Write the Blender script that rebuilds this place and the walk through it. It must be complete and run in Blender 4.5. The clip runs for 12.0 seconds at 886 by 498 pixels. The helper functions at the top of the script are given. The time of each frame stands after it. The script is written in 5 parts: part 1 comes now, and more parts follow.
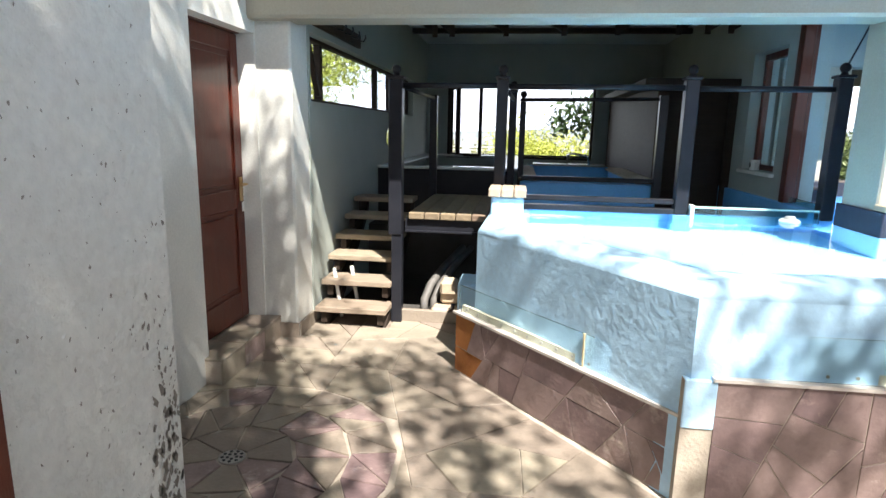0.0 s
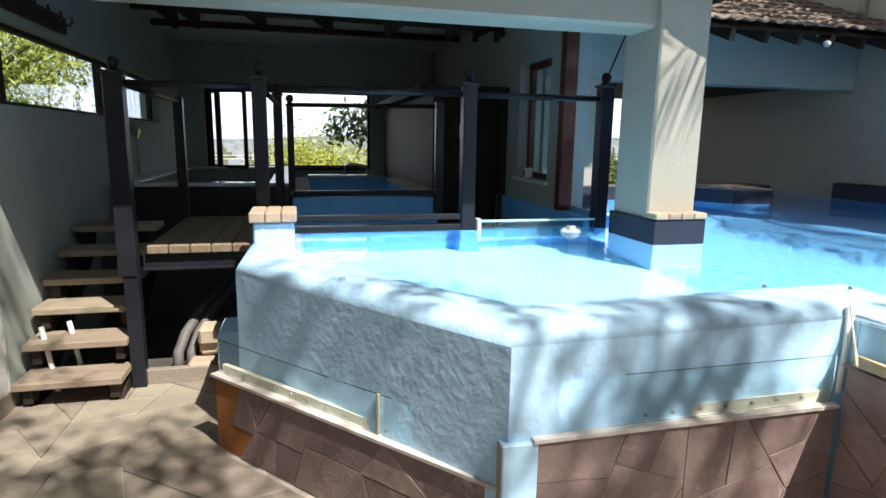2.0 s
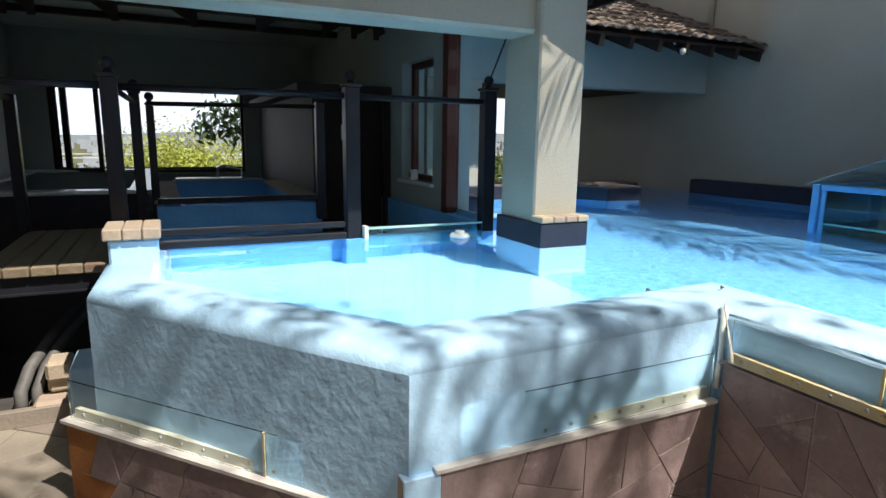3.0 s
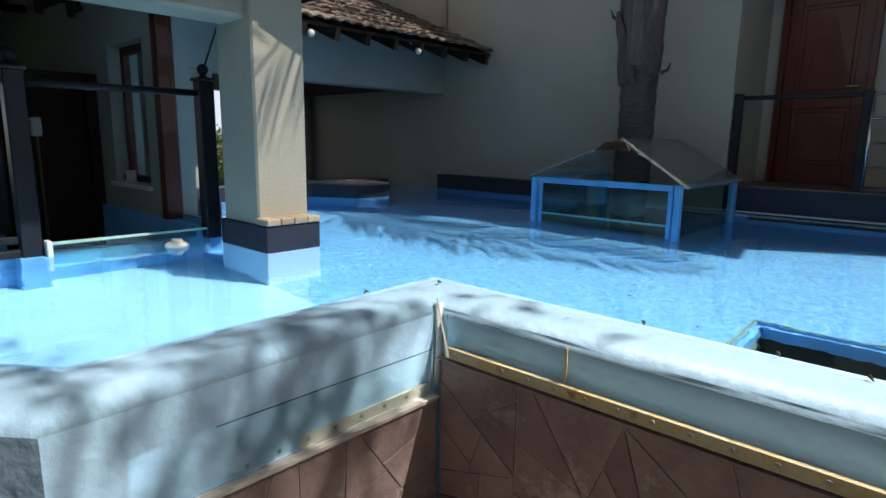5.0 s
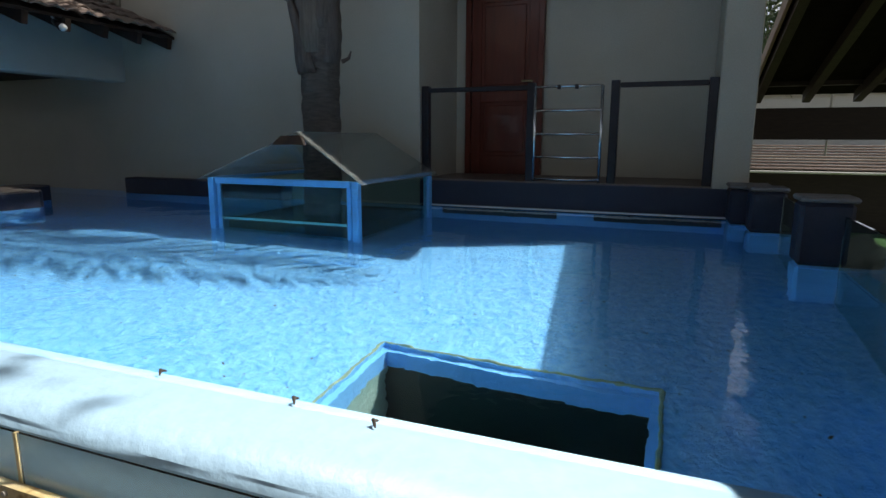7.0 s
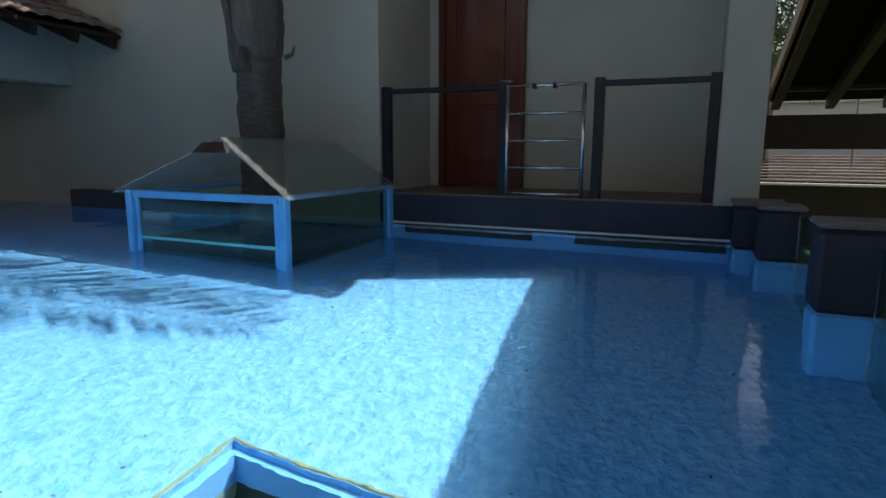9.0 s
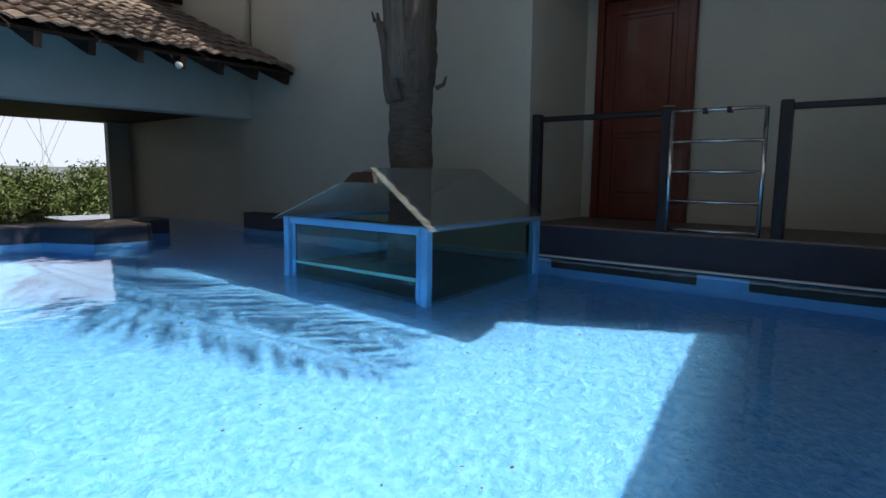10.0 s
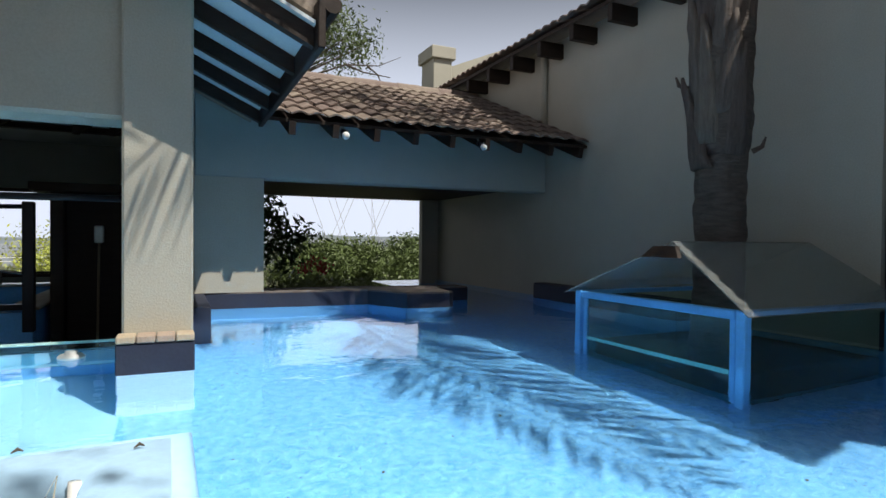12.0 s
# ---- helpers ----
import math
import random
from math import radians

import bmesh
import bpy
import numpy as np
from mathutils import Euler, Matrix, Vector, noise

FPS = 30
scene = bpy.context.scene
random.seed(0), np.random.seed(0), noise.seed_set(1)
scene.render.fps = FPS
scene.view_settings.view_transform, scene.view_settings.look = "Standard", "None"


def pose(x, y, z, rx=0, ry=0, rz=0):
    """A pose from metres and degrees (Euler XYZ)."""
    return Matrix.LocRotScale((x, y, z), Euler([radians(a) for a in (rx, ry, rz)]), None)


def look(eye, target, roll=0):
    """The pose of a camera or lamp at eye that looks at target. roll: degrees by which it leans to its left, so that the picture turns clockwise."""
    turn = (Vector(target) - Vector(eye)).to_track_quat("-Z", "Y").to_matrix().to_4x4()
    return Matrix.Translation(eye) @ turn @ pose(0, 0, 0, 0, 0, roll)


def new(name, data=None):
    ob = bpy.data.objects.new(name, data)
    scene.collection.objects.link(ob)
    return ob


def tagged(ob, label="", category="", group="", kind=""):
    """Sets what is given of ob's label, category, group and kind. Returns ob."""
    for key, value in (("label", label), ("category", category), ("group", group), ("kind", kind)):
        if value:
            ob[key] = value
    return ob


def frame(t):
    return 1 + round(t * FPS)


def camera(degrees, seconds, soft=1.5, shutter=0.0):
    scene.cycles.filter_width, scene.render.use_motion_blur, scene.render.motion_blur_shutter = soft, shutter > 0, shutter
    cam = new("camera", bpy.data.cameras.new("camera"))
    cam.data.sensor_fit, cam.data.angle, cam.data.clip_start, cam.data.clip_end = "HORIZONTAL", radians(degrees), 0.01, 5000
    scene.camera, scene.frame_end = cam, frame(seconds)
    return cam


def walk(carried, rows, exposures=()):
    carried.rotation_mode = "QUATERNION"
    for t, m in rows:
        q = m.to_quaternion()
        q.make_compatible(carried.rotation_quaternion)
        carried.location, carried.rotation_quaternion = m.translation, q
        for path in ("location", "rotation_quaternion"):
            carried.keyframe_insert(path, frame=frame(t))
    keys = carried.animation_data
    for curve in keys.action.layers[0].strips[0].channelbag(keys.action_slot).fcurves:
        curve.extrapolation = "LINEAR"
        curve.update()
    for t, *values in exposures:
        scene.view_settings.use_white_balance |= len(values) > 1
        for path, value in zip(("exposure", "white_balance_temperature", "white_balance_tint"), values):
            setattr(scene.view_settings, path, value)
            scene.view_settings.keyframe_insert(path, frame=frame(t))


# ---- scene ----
cam = camera(74.3, 12.0)
PATH = [
    (0, (-0.725, -0.15, 1.557), (-0.967, 1.795, 1.158), 1.2),
    (0.5, (-0.743, 0.059, 1.534), (-0.918, 2.014, 1.15), 1.2),
    (1, (-0.73, 0.211, 1.533), (-0.681, 2.175, 1.158), 1.2),
    (1.5, (-0.688, 0.367, 1.569), (-0.424, 2.315, 1.198), 1.1),
    (2, (-0.644, 0.502, 1.578), (-0.17, 2.41, 1.215), 0.9),
    (2.5, (-0.623, 0.609, 1.619), (0.042, 2.459, 1.252), 0.8),
    (4.5, (-0.436, 0.684, 1.641), (0.87, 2.153, 1.271), 1.0),
    (5, (-0.266, 0.66, 1.624), (1.175, 1.998, 1.257), 0.9),
    (5.5, (-0.07, 0.589, 1.604), (1.486, 1.791, 1.24), 0.7),
    (6, (0.179, 0.498, 1.621), (1.851, 1.533, 1.253), 0.4),
    (6.5, (0.384, 0.429, 1.604), (2.156, 1.282, 1.237), 0.4),
    (7, (0.619, 0.246, 1.606), (2.444, 0.976, 1.237), 0.2),
    (7.5, (0.828, 0.087, 1.574), (2.674, 0.762, 1.207), 0.1),
    (9.5, (1.602, 0.087, 1.596), (3.343, 1.029, 1.308), 0.5),
    (10, (1.669, 0.173, 1.621), (3.229, 1.399, 1.367), 0.6),
    (10.5, (1.72, 0.261, 1.631), (3.075, 1.718, 1.431), 0.7),
    (11, (1.725, 0.301, 1.668), (2.884, 1.925, 1.525), 0.5),
    (11.5, (1.716, 0.315, 1.657), (2.704, 2.053, 1.581), 0.5),
    (12, (1.697, 0.331, 1.656), (2.53, 2.149, 1.625), 0.5),
]
walk(cam, [(t, look(eye, target, roll)) for t, eye, target, roll in PATH],
     [(0.0, 1.62), (1.0, 1.28), (2.5, 0.64), (4.5, 0.12), (5.5, -0.04), (7.5, 0.10), (9.5, 0.24), (10.5, 0.03), (12.0, 0.04)])

# ---- world and sun ----
SUN = Vector((0.356, -0.60, 1.0)).normalized()
world = bpy.data.worlds.new("sky")
scene.world = world
world.use_nodes = True
wn, wl = world.node_tree.nodes, world.node_tree.links
wn.clear()
w_out, w_bg, w_sky = wn.new("ShaderNodeOutputWorld"), wn.new("ShaderNodeBackground"), wn.new("ShaderNodeTexSky")
w_sky.sky_type, w_sky.sun_disc = "NISHITA", False
w_sky.sun_elevation, w_sky.sun_rotation = math.asin(SUN.z), math.atan2(SUN.x, SUN.y)
w_sky.dust_density, w_sky.air_density, w_sky.ozone_density = 2.0, 1.0, 1.0
w_co, w_map, w_noise, w_ramp, w_mix = (wn.new("ShaderNodeTexCoord"), wn.new("ShaderNodeMapping"), wn.new("ShaderNodeTexNoise"),
                                       wn.new("ShaderNodeValToRGB"), wn.new("ShaderNodeMix"))
w_map.inputs["Scale"].default_value = (1.6, 1.6, 3.4)
w_map.inputs["Location"].default_value = (0.35, 0.2, 0.1)
w_noise.inputs["Scale"].default_value, w_noise.inputs["Detail"].default_value = 2.2, 7
w_ramp.color_ramp.elements[0].position, w_ramp.color_ramp.elements[1].position = 0.55, 0.67
w_mix.data_type = "RGBA"
w_mix.inputs["B"].default_value = (52.0, 52.4, 53.0, 1)
wl.new(w_co.outputs["Generated"], w_map.inputs["Vector"])
wl.new(w_map.outputs["Vector"], w_noise.inputs["Vector"])
wl.new(w_noise.outputs["Fac"], w_ramp.inputs["Fac"])
wl.new(w_ramp.outputs["Color"], w_mix.inputs["Factor"])
wl.new(w_sky.outputs["Color"], w_mix.inputs["A"])
w_sep, w_pow, w_haze = wn.new("ShaderNodeSeparateXYZ"), wn.new("ShaderNodeMapRange"), wn.new("ShaderNodeMix")
w_haze.data_type = "RGBA"
w_haze.inputs["B"].default_value = (60.0, 65.0, 77.0, 1)
w_pow.inputs["From Min"].default_value, w_pow.inputs["From Max"].default_value = 0.52, 0.14
w_pow.interpolation_type = "SMOOTHSTEP"
wl.new(w_co.outputs["Generated"], w_sep.inputs["Vector"])
wl.new(w_sep.outputs["Z"], w_pow.inputs["Value"])
wl.new(w_pow.outputs["Result"], w_haze.inputs["Factor"])
wl.new(w_mix.outputs["Result"], w_haze.inputs["A"])
wl.new(w_haze.outputs["Result"], w_bg.inputs["Color"])
w_bg.inputs["Strength"].default_value = 0.013
wl.new(w_bg.outputs["Background"], w_out.inputs["Surface"])
sun_data = bpy.data.lights.new("sun", "SUN")
sun_data.energy, sun_data.angle, sun_data.color = 5.0, radians(0.45), (1.0, 0.95, 0.87)
sun_lamp = new("sun", sun_data)
sun_lamp.matrix_world = look(SUN * 60, (0, 0, 0))


# ---- materials ----
def material(name, colour, rough=0.7, second=None, scale=6.0, grain=60.0, bump=0.15, metal=0.0, spread=0.5, stain=None, per_piece=0.0, coat=0.0, stretch=(1, 1, 1)):
    """A painted, stone or wooden surface: broad patches of a second colour, fine grain and relief."""
    m = bpy.data.materials.new(name)
    m.use_nodes = True
    n, l = m.node_tree.nodes, m.node_tree.links
    b = n["Principled BSDF"]
    b.inputs["Roughness"].default_value, b.inputs["Metallic"].default_value = rough, metal
    b.inputs["Coat Weight"].default_value = coat
    co, mp = n.new("ShaderNodeTexCoord"), n.new("ShaderNodeMapping")
    mp.inputs["Scale"].default_value = stretch
    l.new(co.outputs["Object"], mp.inputs["Vector"])
    big, fine = n.new("ShaderNodeTexNoise"), n.new("ShaderNodeTexNoise")
    big.inputs["Scale"].default_value, big.inputs["Detail"].default_value, big.inputs["Roughness"].default_value = scale, 6, 0.6
    fine.inputs["Scale"].default_value, fine.inputs["Detail"].default_value = grain, 4
    for t in (big, fine):
        l.new(mp.outputs["Vector"], t.inputs["Vector"])
    ramp = n.new("ShaderNodeValToRGB")
    ramp.color_ramp.elements[0].position, ramp.color_ramp.elements[1].position = 0.5 - spread / 2, 0.5 + spread / 2
    second = second or tuple(c * 0.82 for c in colour)
    ramp.color_ramp.elements[0].color, ramp.color_ramp.elements[1].color = (*second, 1), (*colour, 1)
    l.new(big.outputs["Fac"], ramp.inputs["Fac"])
    colour_out = ramp.outputs["Color"]

    def blend(kind, fac, a, c):
        x = n.new("ShaderNodeMix")
        x.data_type, x.blend_type = "RGBA", kind
        if isinstance(fac, float):
            x.inputs["Factor"].default_value = fac
        else:
            l.new(fac, x.inputs["Factor"])
        for key, v in (("A", a), ("B", c)):
            if isinstance(v, tuple):
                x.inputs[key].default_value = (*v, 1)
            else:
                l.new(v, x.inputs[key])
        return x.outputs["Result"]

    grey = n.new("ShaderNodeMapRange")
    grey.inputs["To Min"].default_value, grey.inputs["To Max"].default_value = 0.82, 1.15
    l.new(fine.outputs["Fac"], grey.inputs["Value"])
    colour_out = blend("MULTIPLY", 0.8, colour_out, grey.outputs["Result"])
    if stain:
        sn, sr = n.new("ShaderNodeTexNoise"), n.new("ShaderNodeValToRGB")
        sn.inputs["Scale"].default_value, sn.inputs["Detail"].default_value, sn.inputs["Roughness"].default_value = stain[1], 9, 0.7
        sr.color_ramp.elements[0].position, sr.color_ramp.elements[1].position = stain[2], stain[2] + 0.1
        l.new(mp.outputs["Vector"], sn.inputs["Vector"])
        l.new(sn.outputs["Fac"], sr.inputs["Fac"])
        colour_out = blend("MIX", sr.outputs["Color"], colour_out, stain[0])
    if per_piece:
        info, hsv, rng = n.new("ShaderNodeObjectInfo"), n.new("ShaderNodeHueSaturation"), n.new("ShaderNodeMapRange")
        rng.inputs["To Min"].default_value, rng.inputs["To Max"].default_value = 1 - per_piece, 1 + per_piece
        l.new(info.outputs["Random"], rng.inputs["Value"])
        l.new(rng.outputs["Result"], hsv.inputs["Value"])
        hue = n.new("ShaderNodeMapRange")
        hue.inputs["To Min"].default_value, hue.inputs["To Max"].default_value = 0.485, 0.515
        l.new(info.outputs["Random"], hue.inputs["Value"])
        l.new(hue.outputs["Result"], hsv.inputs["Hue"])
        l.new(colour_out, hsv.inputs["Color"])
        colour_out = hsv.outputs["Color"]
    l.new(colour_out, b.inputs["Base Color"])
    if bump:
        bp, add = n.new("ShaderNodeBump"), n.new("ShaderNodeMath")
        add.operation = "MULTIPLY_ADD"
        add.inputs[1].default_value = 0.5
        l.new(fine.outputs["Fac"], add.inputs[0])
        l.new(big.outputs["Fac"], add.inputs[2])
        bp.inputs["Strength"].default_value, bp.inputs["Distance"].default_value = bump, 0.02
        l.new(add.outputs["Value"], bp.inputs["Height"])
        l.new(bp.outputs["Normal"], b.inputs["Normal"])
    return m


def glassy(name, colour, rough=0.0, ior=1.45, waves=0.0):
    m = bpy.data.materials.new(name)
    m.use_nodes = True
    n, l = m.node_tree.nodes, m.node_tree.links
    b = n["Principled BSDF"]
    b.inputs["Base Color"].default_value = (*colour, 1)
    b.inputs["Roughness"].default_value, b.inputs["IOR"].default_value, b.inputs["Transmission Weight"].default_value = rough, ior, 1.0
    if waves:
        co, nz, nb, ad, bp = (n.new("ShaderNodeTexCoord"), n.new("ShaderNodeTexNoise"), n.new("ShaderNodeTexNoise"), n.new("ShaderNodeMath"), n.new("ShaderNodeBump"))
        nz.inputs["Scale"].default_value, nz.inputs["Detail"].default_value = 9.0, 2
        nb.inputs["Scale"].default_value, nb.inputs["Detail"].default_value = 1.6, 1
        ad.operation = "MULTIPLY_ADD"
        ad.inputs[1].default_value = 0.25
        l.new(co.outputs["Object"], nz.inputs["Vector"])
        l.new(co.outputs["Object"], nb.inputs["Vector"])
        l.new(nz.outputs["Fac"], ad.inputs[0])
        l.new(nb.outputs["Fac"], ad.inputs[2])
        l.new(ad.outputs["Value"], bp.inputs["Height"])
        bp.inputs["Strength"].default_value, bp.inputs["Distance"].default_value = waves, 0.05
        l.new(bp.outputs["Normal"], b.inputs["Normal"])
    return m


PLASTER = material("cream_plaster", (0.44, 0.415, 0.34), 0.85, (0.38, 0.36, 0.295), 1.6, 90, 0.25, stain=((0.35, 0.33, 0.27), 5.0, 0.68))
PLASTER_WHITE = material("white_plaster", (0.74, 0.74, 0.70), 0.85, (0.66, 0.66, 0.62), 2.2, 70, 0.18, stain=((0.5, 0.48, 0.43), 9.0, 0.70))
PLASTER_ROUGH = material("rough_plaster", (0.78, 0.78, 0.74), 0.9, (0.72, 0.71, 0.67), 14.0, 30, 0.9, stain=((0.50, 0.47, 0.42), 11.0, 0.70))
PLASTER_GREY = material("grey_green_plaster", (0.40, 0.43, 0.395), 0.85, (0.34, 0.375, 0.345), 2.0, 90, 0.2)
PALE_BLUE = material("pale_blue_paint", (0.50, 0.74, 0.95), 0.5, (0.45, 0.69, 0.92), 2.5, 26, 0.4, stain=((0.62, 0.70, 0.72), 6.0, 0.70))
POOL_BLUE = material("pool_blue_paint", (0.19, 0.52, 0.89), 0.55, (0.12, 0.41, 0.80), 3.0, 45, 0.3, stain=((0.15, 0.44, 0.74), 9.0, 0.64))
# rough floor paint; the fine mottling also paints in the caustic light speckle
POOL_FLOOR = material("rough_caustic_pool_floor", (0.22, 0.56, 0.90), 0.6, (0.11, 0.40, 0.82), 19.0, 34, 1.0, stain=((0.10, 0.34, 0.60), 27.0, 0.60), spread=0.32)
POOL_PALE = material("pale_turquoise_paint", (0.34, 0.66, 0.86), 0.5, (0.28, 0.60, 0.83), 2.0, 40, 0.12, stain=((0.24, 0.55, 0.76), 5.0, 0.68))
NAVY = material("dark_grey_paint", (0.028, 0.033, 0.055), 0.6, (0.04, 0.045, 0.065), 4.0, 60, 0.2)
BLACK_STEEL = material("black_paint", (0.012, 0.013, 0.018), 0.32, (0.022, 0.023, 0.03), 5.0, 80, 0.08)
DARK_TIMBER = material("dark_stained_timber", (0.022, 0.015, 0.012), 0.6, (0.04, 0.027, 0.02), 5.0, 60, 0.2, stretch=(1, 1, 6))
RED_TIMBER = material("red_brown_timber", (0.125, 0.026, 0.014), 0.35, (0.075, 0.017, 0.010), 3.0, 50, 0.12, stretch=(6, 6, 0.8), coat=0.2)
PLANK = material("weathered_plank", (0.25, 0.185, 0.12), 0.8, (0.17, 0.125, 0.085), 7.0, 55, 0.4, per_piece=0.12, stretch=(4, 1, 4))
TREAD = material("worn_tread", (0.35, 0.285, 0.21), 0.8, (0.24, 0.19, 0.135), 7.0, 55, 0.4, per_piece=0.1, stretch=(1, 5, 4))
SLAB = material("beige_slate", (0.32, 0.27, 0.215), 0.55, (0.23, 0.19, 0.155), 4.0, 45, 0.35, stain=((0.25, 0.19, 0.16), 3.0, 0.62), per_piece=0.14)
SLATE_RED = material("purple_slate", (0.30, 0.215, 0.205), 0.5, (0.19, 0.13, 0.13), 6.0, 40, 0.35, stain=((0.46, 0.37, 0.33), 3.5, 0.57), per_piece=0.22, spread=0.35)
GROUT = material("grout", (0.46, 0.40, 0.33), 0.9, (0.36, 0.31, 0.26), 9.0, 80, 0.3)
ROOF_TILE = material("weathered_roof_tile", (0.30, 0.235, 0.19), 0.8, (0.20, 0.155, 0.13), 8.0, 60, 0.5, stain=((0.40, 0.36, 0.31), 9.0, 0.6), per_piece=0.15)
CAPSTONE = material("tan_capping_brick", (0.50, 0.40, 0.29), 0.85, (0.38, 0.30, 0.22), 9.0, 60, 0.4, per_piece=0.12)
IVORY = material("ivory_ledge", (0.66, 0.62, 0.58), 0.5, (0.55, 0.49, 0.44), 8.0, 50, 0.15)
YELLOWED = material("yellowed_sealant", (0.58, 0.43, 0.16), 0.5, (0.56, 0.51, 0.38), 5.0, 50, 0.2, stain=((0.26, 0.16, 0.06), 13.0, 0.58))
IVORY_OLD = material("stained_sealant", (0.60, 0.54, 0.40), 0.5, (0.62, 0.62, 0.56), 5.0, 50, 0.2)
RUST = material("rust_stained_stone", (0.42, 0.17, 0.04), 0.8, (0.30, 0.10, 0.03), 7.0, 50, 0.4)
CHROME = material("steel_tube", (0.62, 0.63, 0.63), 0.22, (0.55, 0.55, 0.55), 8.0, 40, 0.0, metal=1.0)
BRASS = material("brass", (0.70, 0.48, 0.22), 0.28, (0.6, 0.4, 0.2), 8.0, 40, 0.0, metal=1.0)
WHITE_PLASTIC = material("white_plastic", (0.78, 0.78, 0.75), 0.35, (0.7, 0.7, 0.66), 6.0, 40, 0.0)
# grey pipe with the shade below the landing put into its colour
DARK_PIPE = material("shade_darkened_pipe", (0.16, 0.15, 0.14), 0.6, (0.08, 0.075, 0.07), 9.0, 40, 0.2)
GREY_PIPE = material("grey_pipe", (0.42, 0.40, 0.37), 0.5, (0.3, 0.28, 0.26), 6.0, 40, 0.1)
BARK = material("palm_bark", (0.15, 0.12, 0.10), 0.9, (0.06, 0.05, 0.042), 5.0, 30, 0.9, stretch=(2, 2, 9))
TREE_BARK = material("tree_bark", (0.12, 0.09, 0.065), 0.9, (0.07, 0.055, 0.04), 9.0, 40, 0.8, stretch=(3, 3, 1))
GRASS = material("grass", (0.10, 0.17, 0.035), 0.9, (0.06, 0.11, 0.025), 2.0, 50, 0.5)
VELD = material("dry_veld", (0.16, 0.15, 0.075), 0.95, (0.07, 0.085, 0.04), 0.02, 0.2, 0.0)
CEILING_PAINT = material("ceiling_paint", (0.62, 0.66, 0.66), 0.8, (0.55, 0.6, 0.6), 3.0, 60, 0.1)
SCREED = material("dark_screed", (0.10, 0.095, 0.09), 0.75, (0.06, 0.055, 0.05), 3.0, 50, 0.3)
TUB_WHITE = material("tub_acrylic", (0.66, 0.68, 0.66), 0.2, (0.6, 0.62, 0.6), 3.0, 30, 0.0)
PIT_GREEN = material("mossy_render", (0.30, 0.46, 0.42), 0.7, (0.20, 0.36, 0.33), 8.0, 40, 0.4)
ROCK = material("garden_rock", (0.34, 0.28, 0.22), 0.85, (0.22, 0.18, 0.15), 6.0, 40, 0.6)
RED_FLOWER = material("red_petals", (0.45, 0.02, 0.06), 0.6, (0.3, 0.01, 0.03), 9.0, 40, 0.0)
WATER = glassy("pool_water", (0.86, 0.97, 1.0), 0.0, 1.333, 0.16)
GLASS = glassy("clear_glass", (0.88, 0.96, 0.95), 0.0, 1.45)
GREEN_GLASS = glassy("greenish_glass", (0.60, 0.86, 0.82), 0.02, 1.45)
ACRYLIC = glassy("scratched_acrylic", (0.88, 0.94, 0.94), 0.06, 1.3)
DUSTY_GLASS = glassy("dusty_glass", (0.80, 0.84, 0.82), 0.06, 1.12)
DUSTY_GLASS.node_tree.nodes["Principled BSDF"].inputs["Transmission Weight"].default_value = 0.86
DARK_GLASS = material("dark_wired_glass", (0.020, 0.040, 0.038), 0.4, (0.016, 0.034, 0.033), 2.0, 60, 0.0)

# black without gloss: the shade under the pavilion roof put into its colour
SHADE_BLACK = material("shade_black_timber", (0.014, 0.012, 0.011), 1.0, (0.022, 0.018, 0.015), 5.0, 60, 0.1)
SHADE_BLACK.node_tree.nodes["Principled BSDF"].inputs["Specular IOR Level"].default_value = 0.0
for m in (DARK_TIMBER, NAVY, BLACK_STEEL, DARK_GLASS, SCREED, RED_TIMBER):
    m.node_tree.nodes["Principled BSDF"].inputs["Specular IOR Level"].default_value = 0.25


def leaf_material(name, colour, other):
    m = material(name, colour, 0.55, other, 0.9, 12, 0.0)
    m.node_tree.nodes["Principled BSDF"].inputs["Subsurface Weight"].default_value = 0.0
    return m


LEAF_DARK = leaf_material("dark_leaf", (0.045, 0.085, 0.025), (0.025, 0.055, 0.015))
LEAF_OLIVE = leaf_material("olive_leaf", (0.115, 0.155, 0.04), (0.06, 0.09, 0.025))
LEAF_LIGHT = leaf_material("light_leaf", (0.46, 0.49, 0.08), (0.30, 0.35, 0.06))
LEAF_PALM = leaf_material("palm_leaf", (0.075, 0.12, 0.04), (0.045, 0.075, 0.025))


# ---- mesh helpers ----
BASE = {}


def finish(name, bm, mat, smooth=False):
    me = bpy.data.meshes.new(name)
    bmesh.ops.recalc_face_normals(bm, faces=bm.faces)
    bm.to_mesh(me)
    bm.free()
    me.materials.append(mat)
    if smooth:
        me.polygons.foreach_set("use_smooth", [True] * len(me.polygons))
    return me


def thing(name, base, label, category, group="", kind=""):
    ob = new(name)
    ob.location = base
    ob.empty_display_size = 0.1
    BASE[ob.name] = Vector(base)
    return tagged(ob, label, category, group, kind)


def part(name, bm, mat, parent, label="", smooth=False):
    base = BASE[parent.name]
    bmesh.ops.translate(bm, verts=bm.verts, vec=-base)
    ob = new(name, finish(name, bm, mat, smooth))
    ob.parent = parent
    BASE[ob.name] = base
    return tagged(ob, label)


def structure(name, bm, mat, label, category, smooth=False):
    ob = new(name, finish(name, bm, mat, smooth))
    BASE[ob.name] = Vector((0, 0, 0))
    return tagged(ob, label, category, kind="structure")


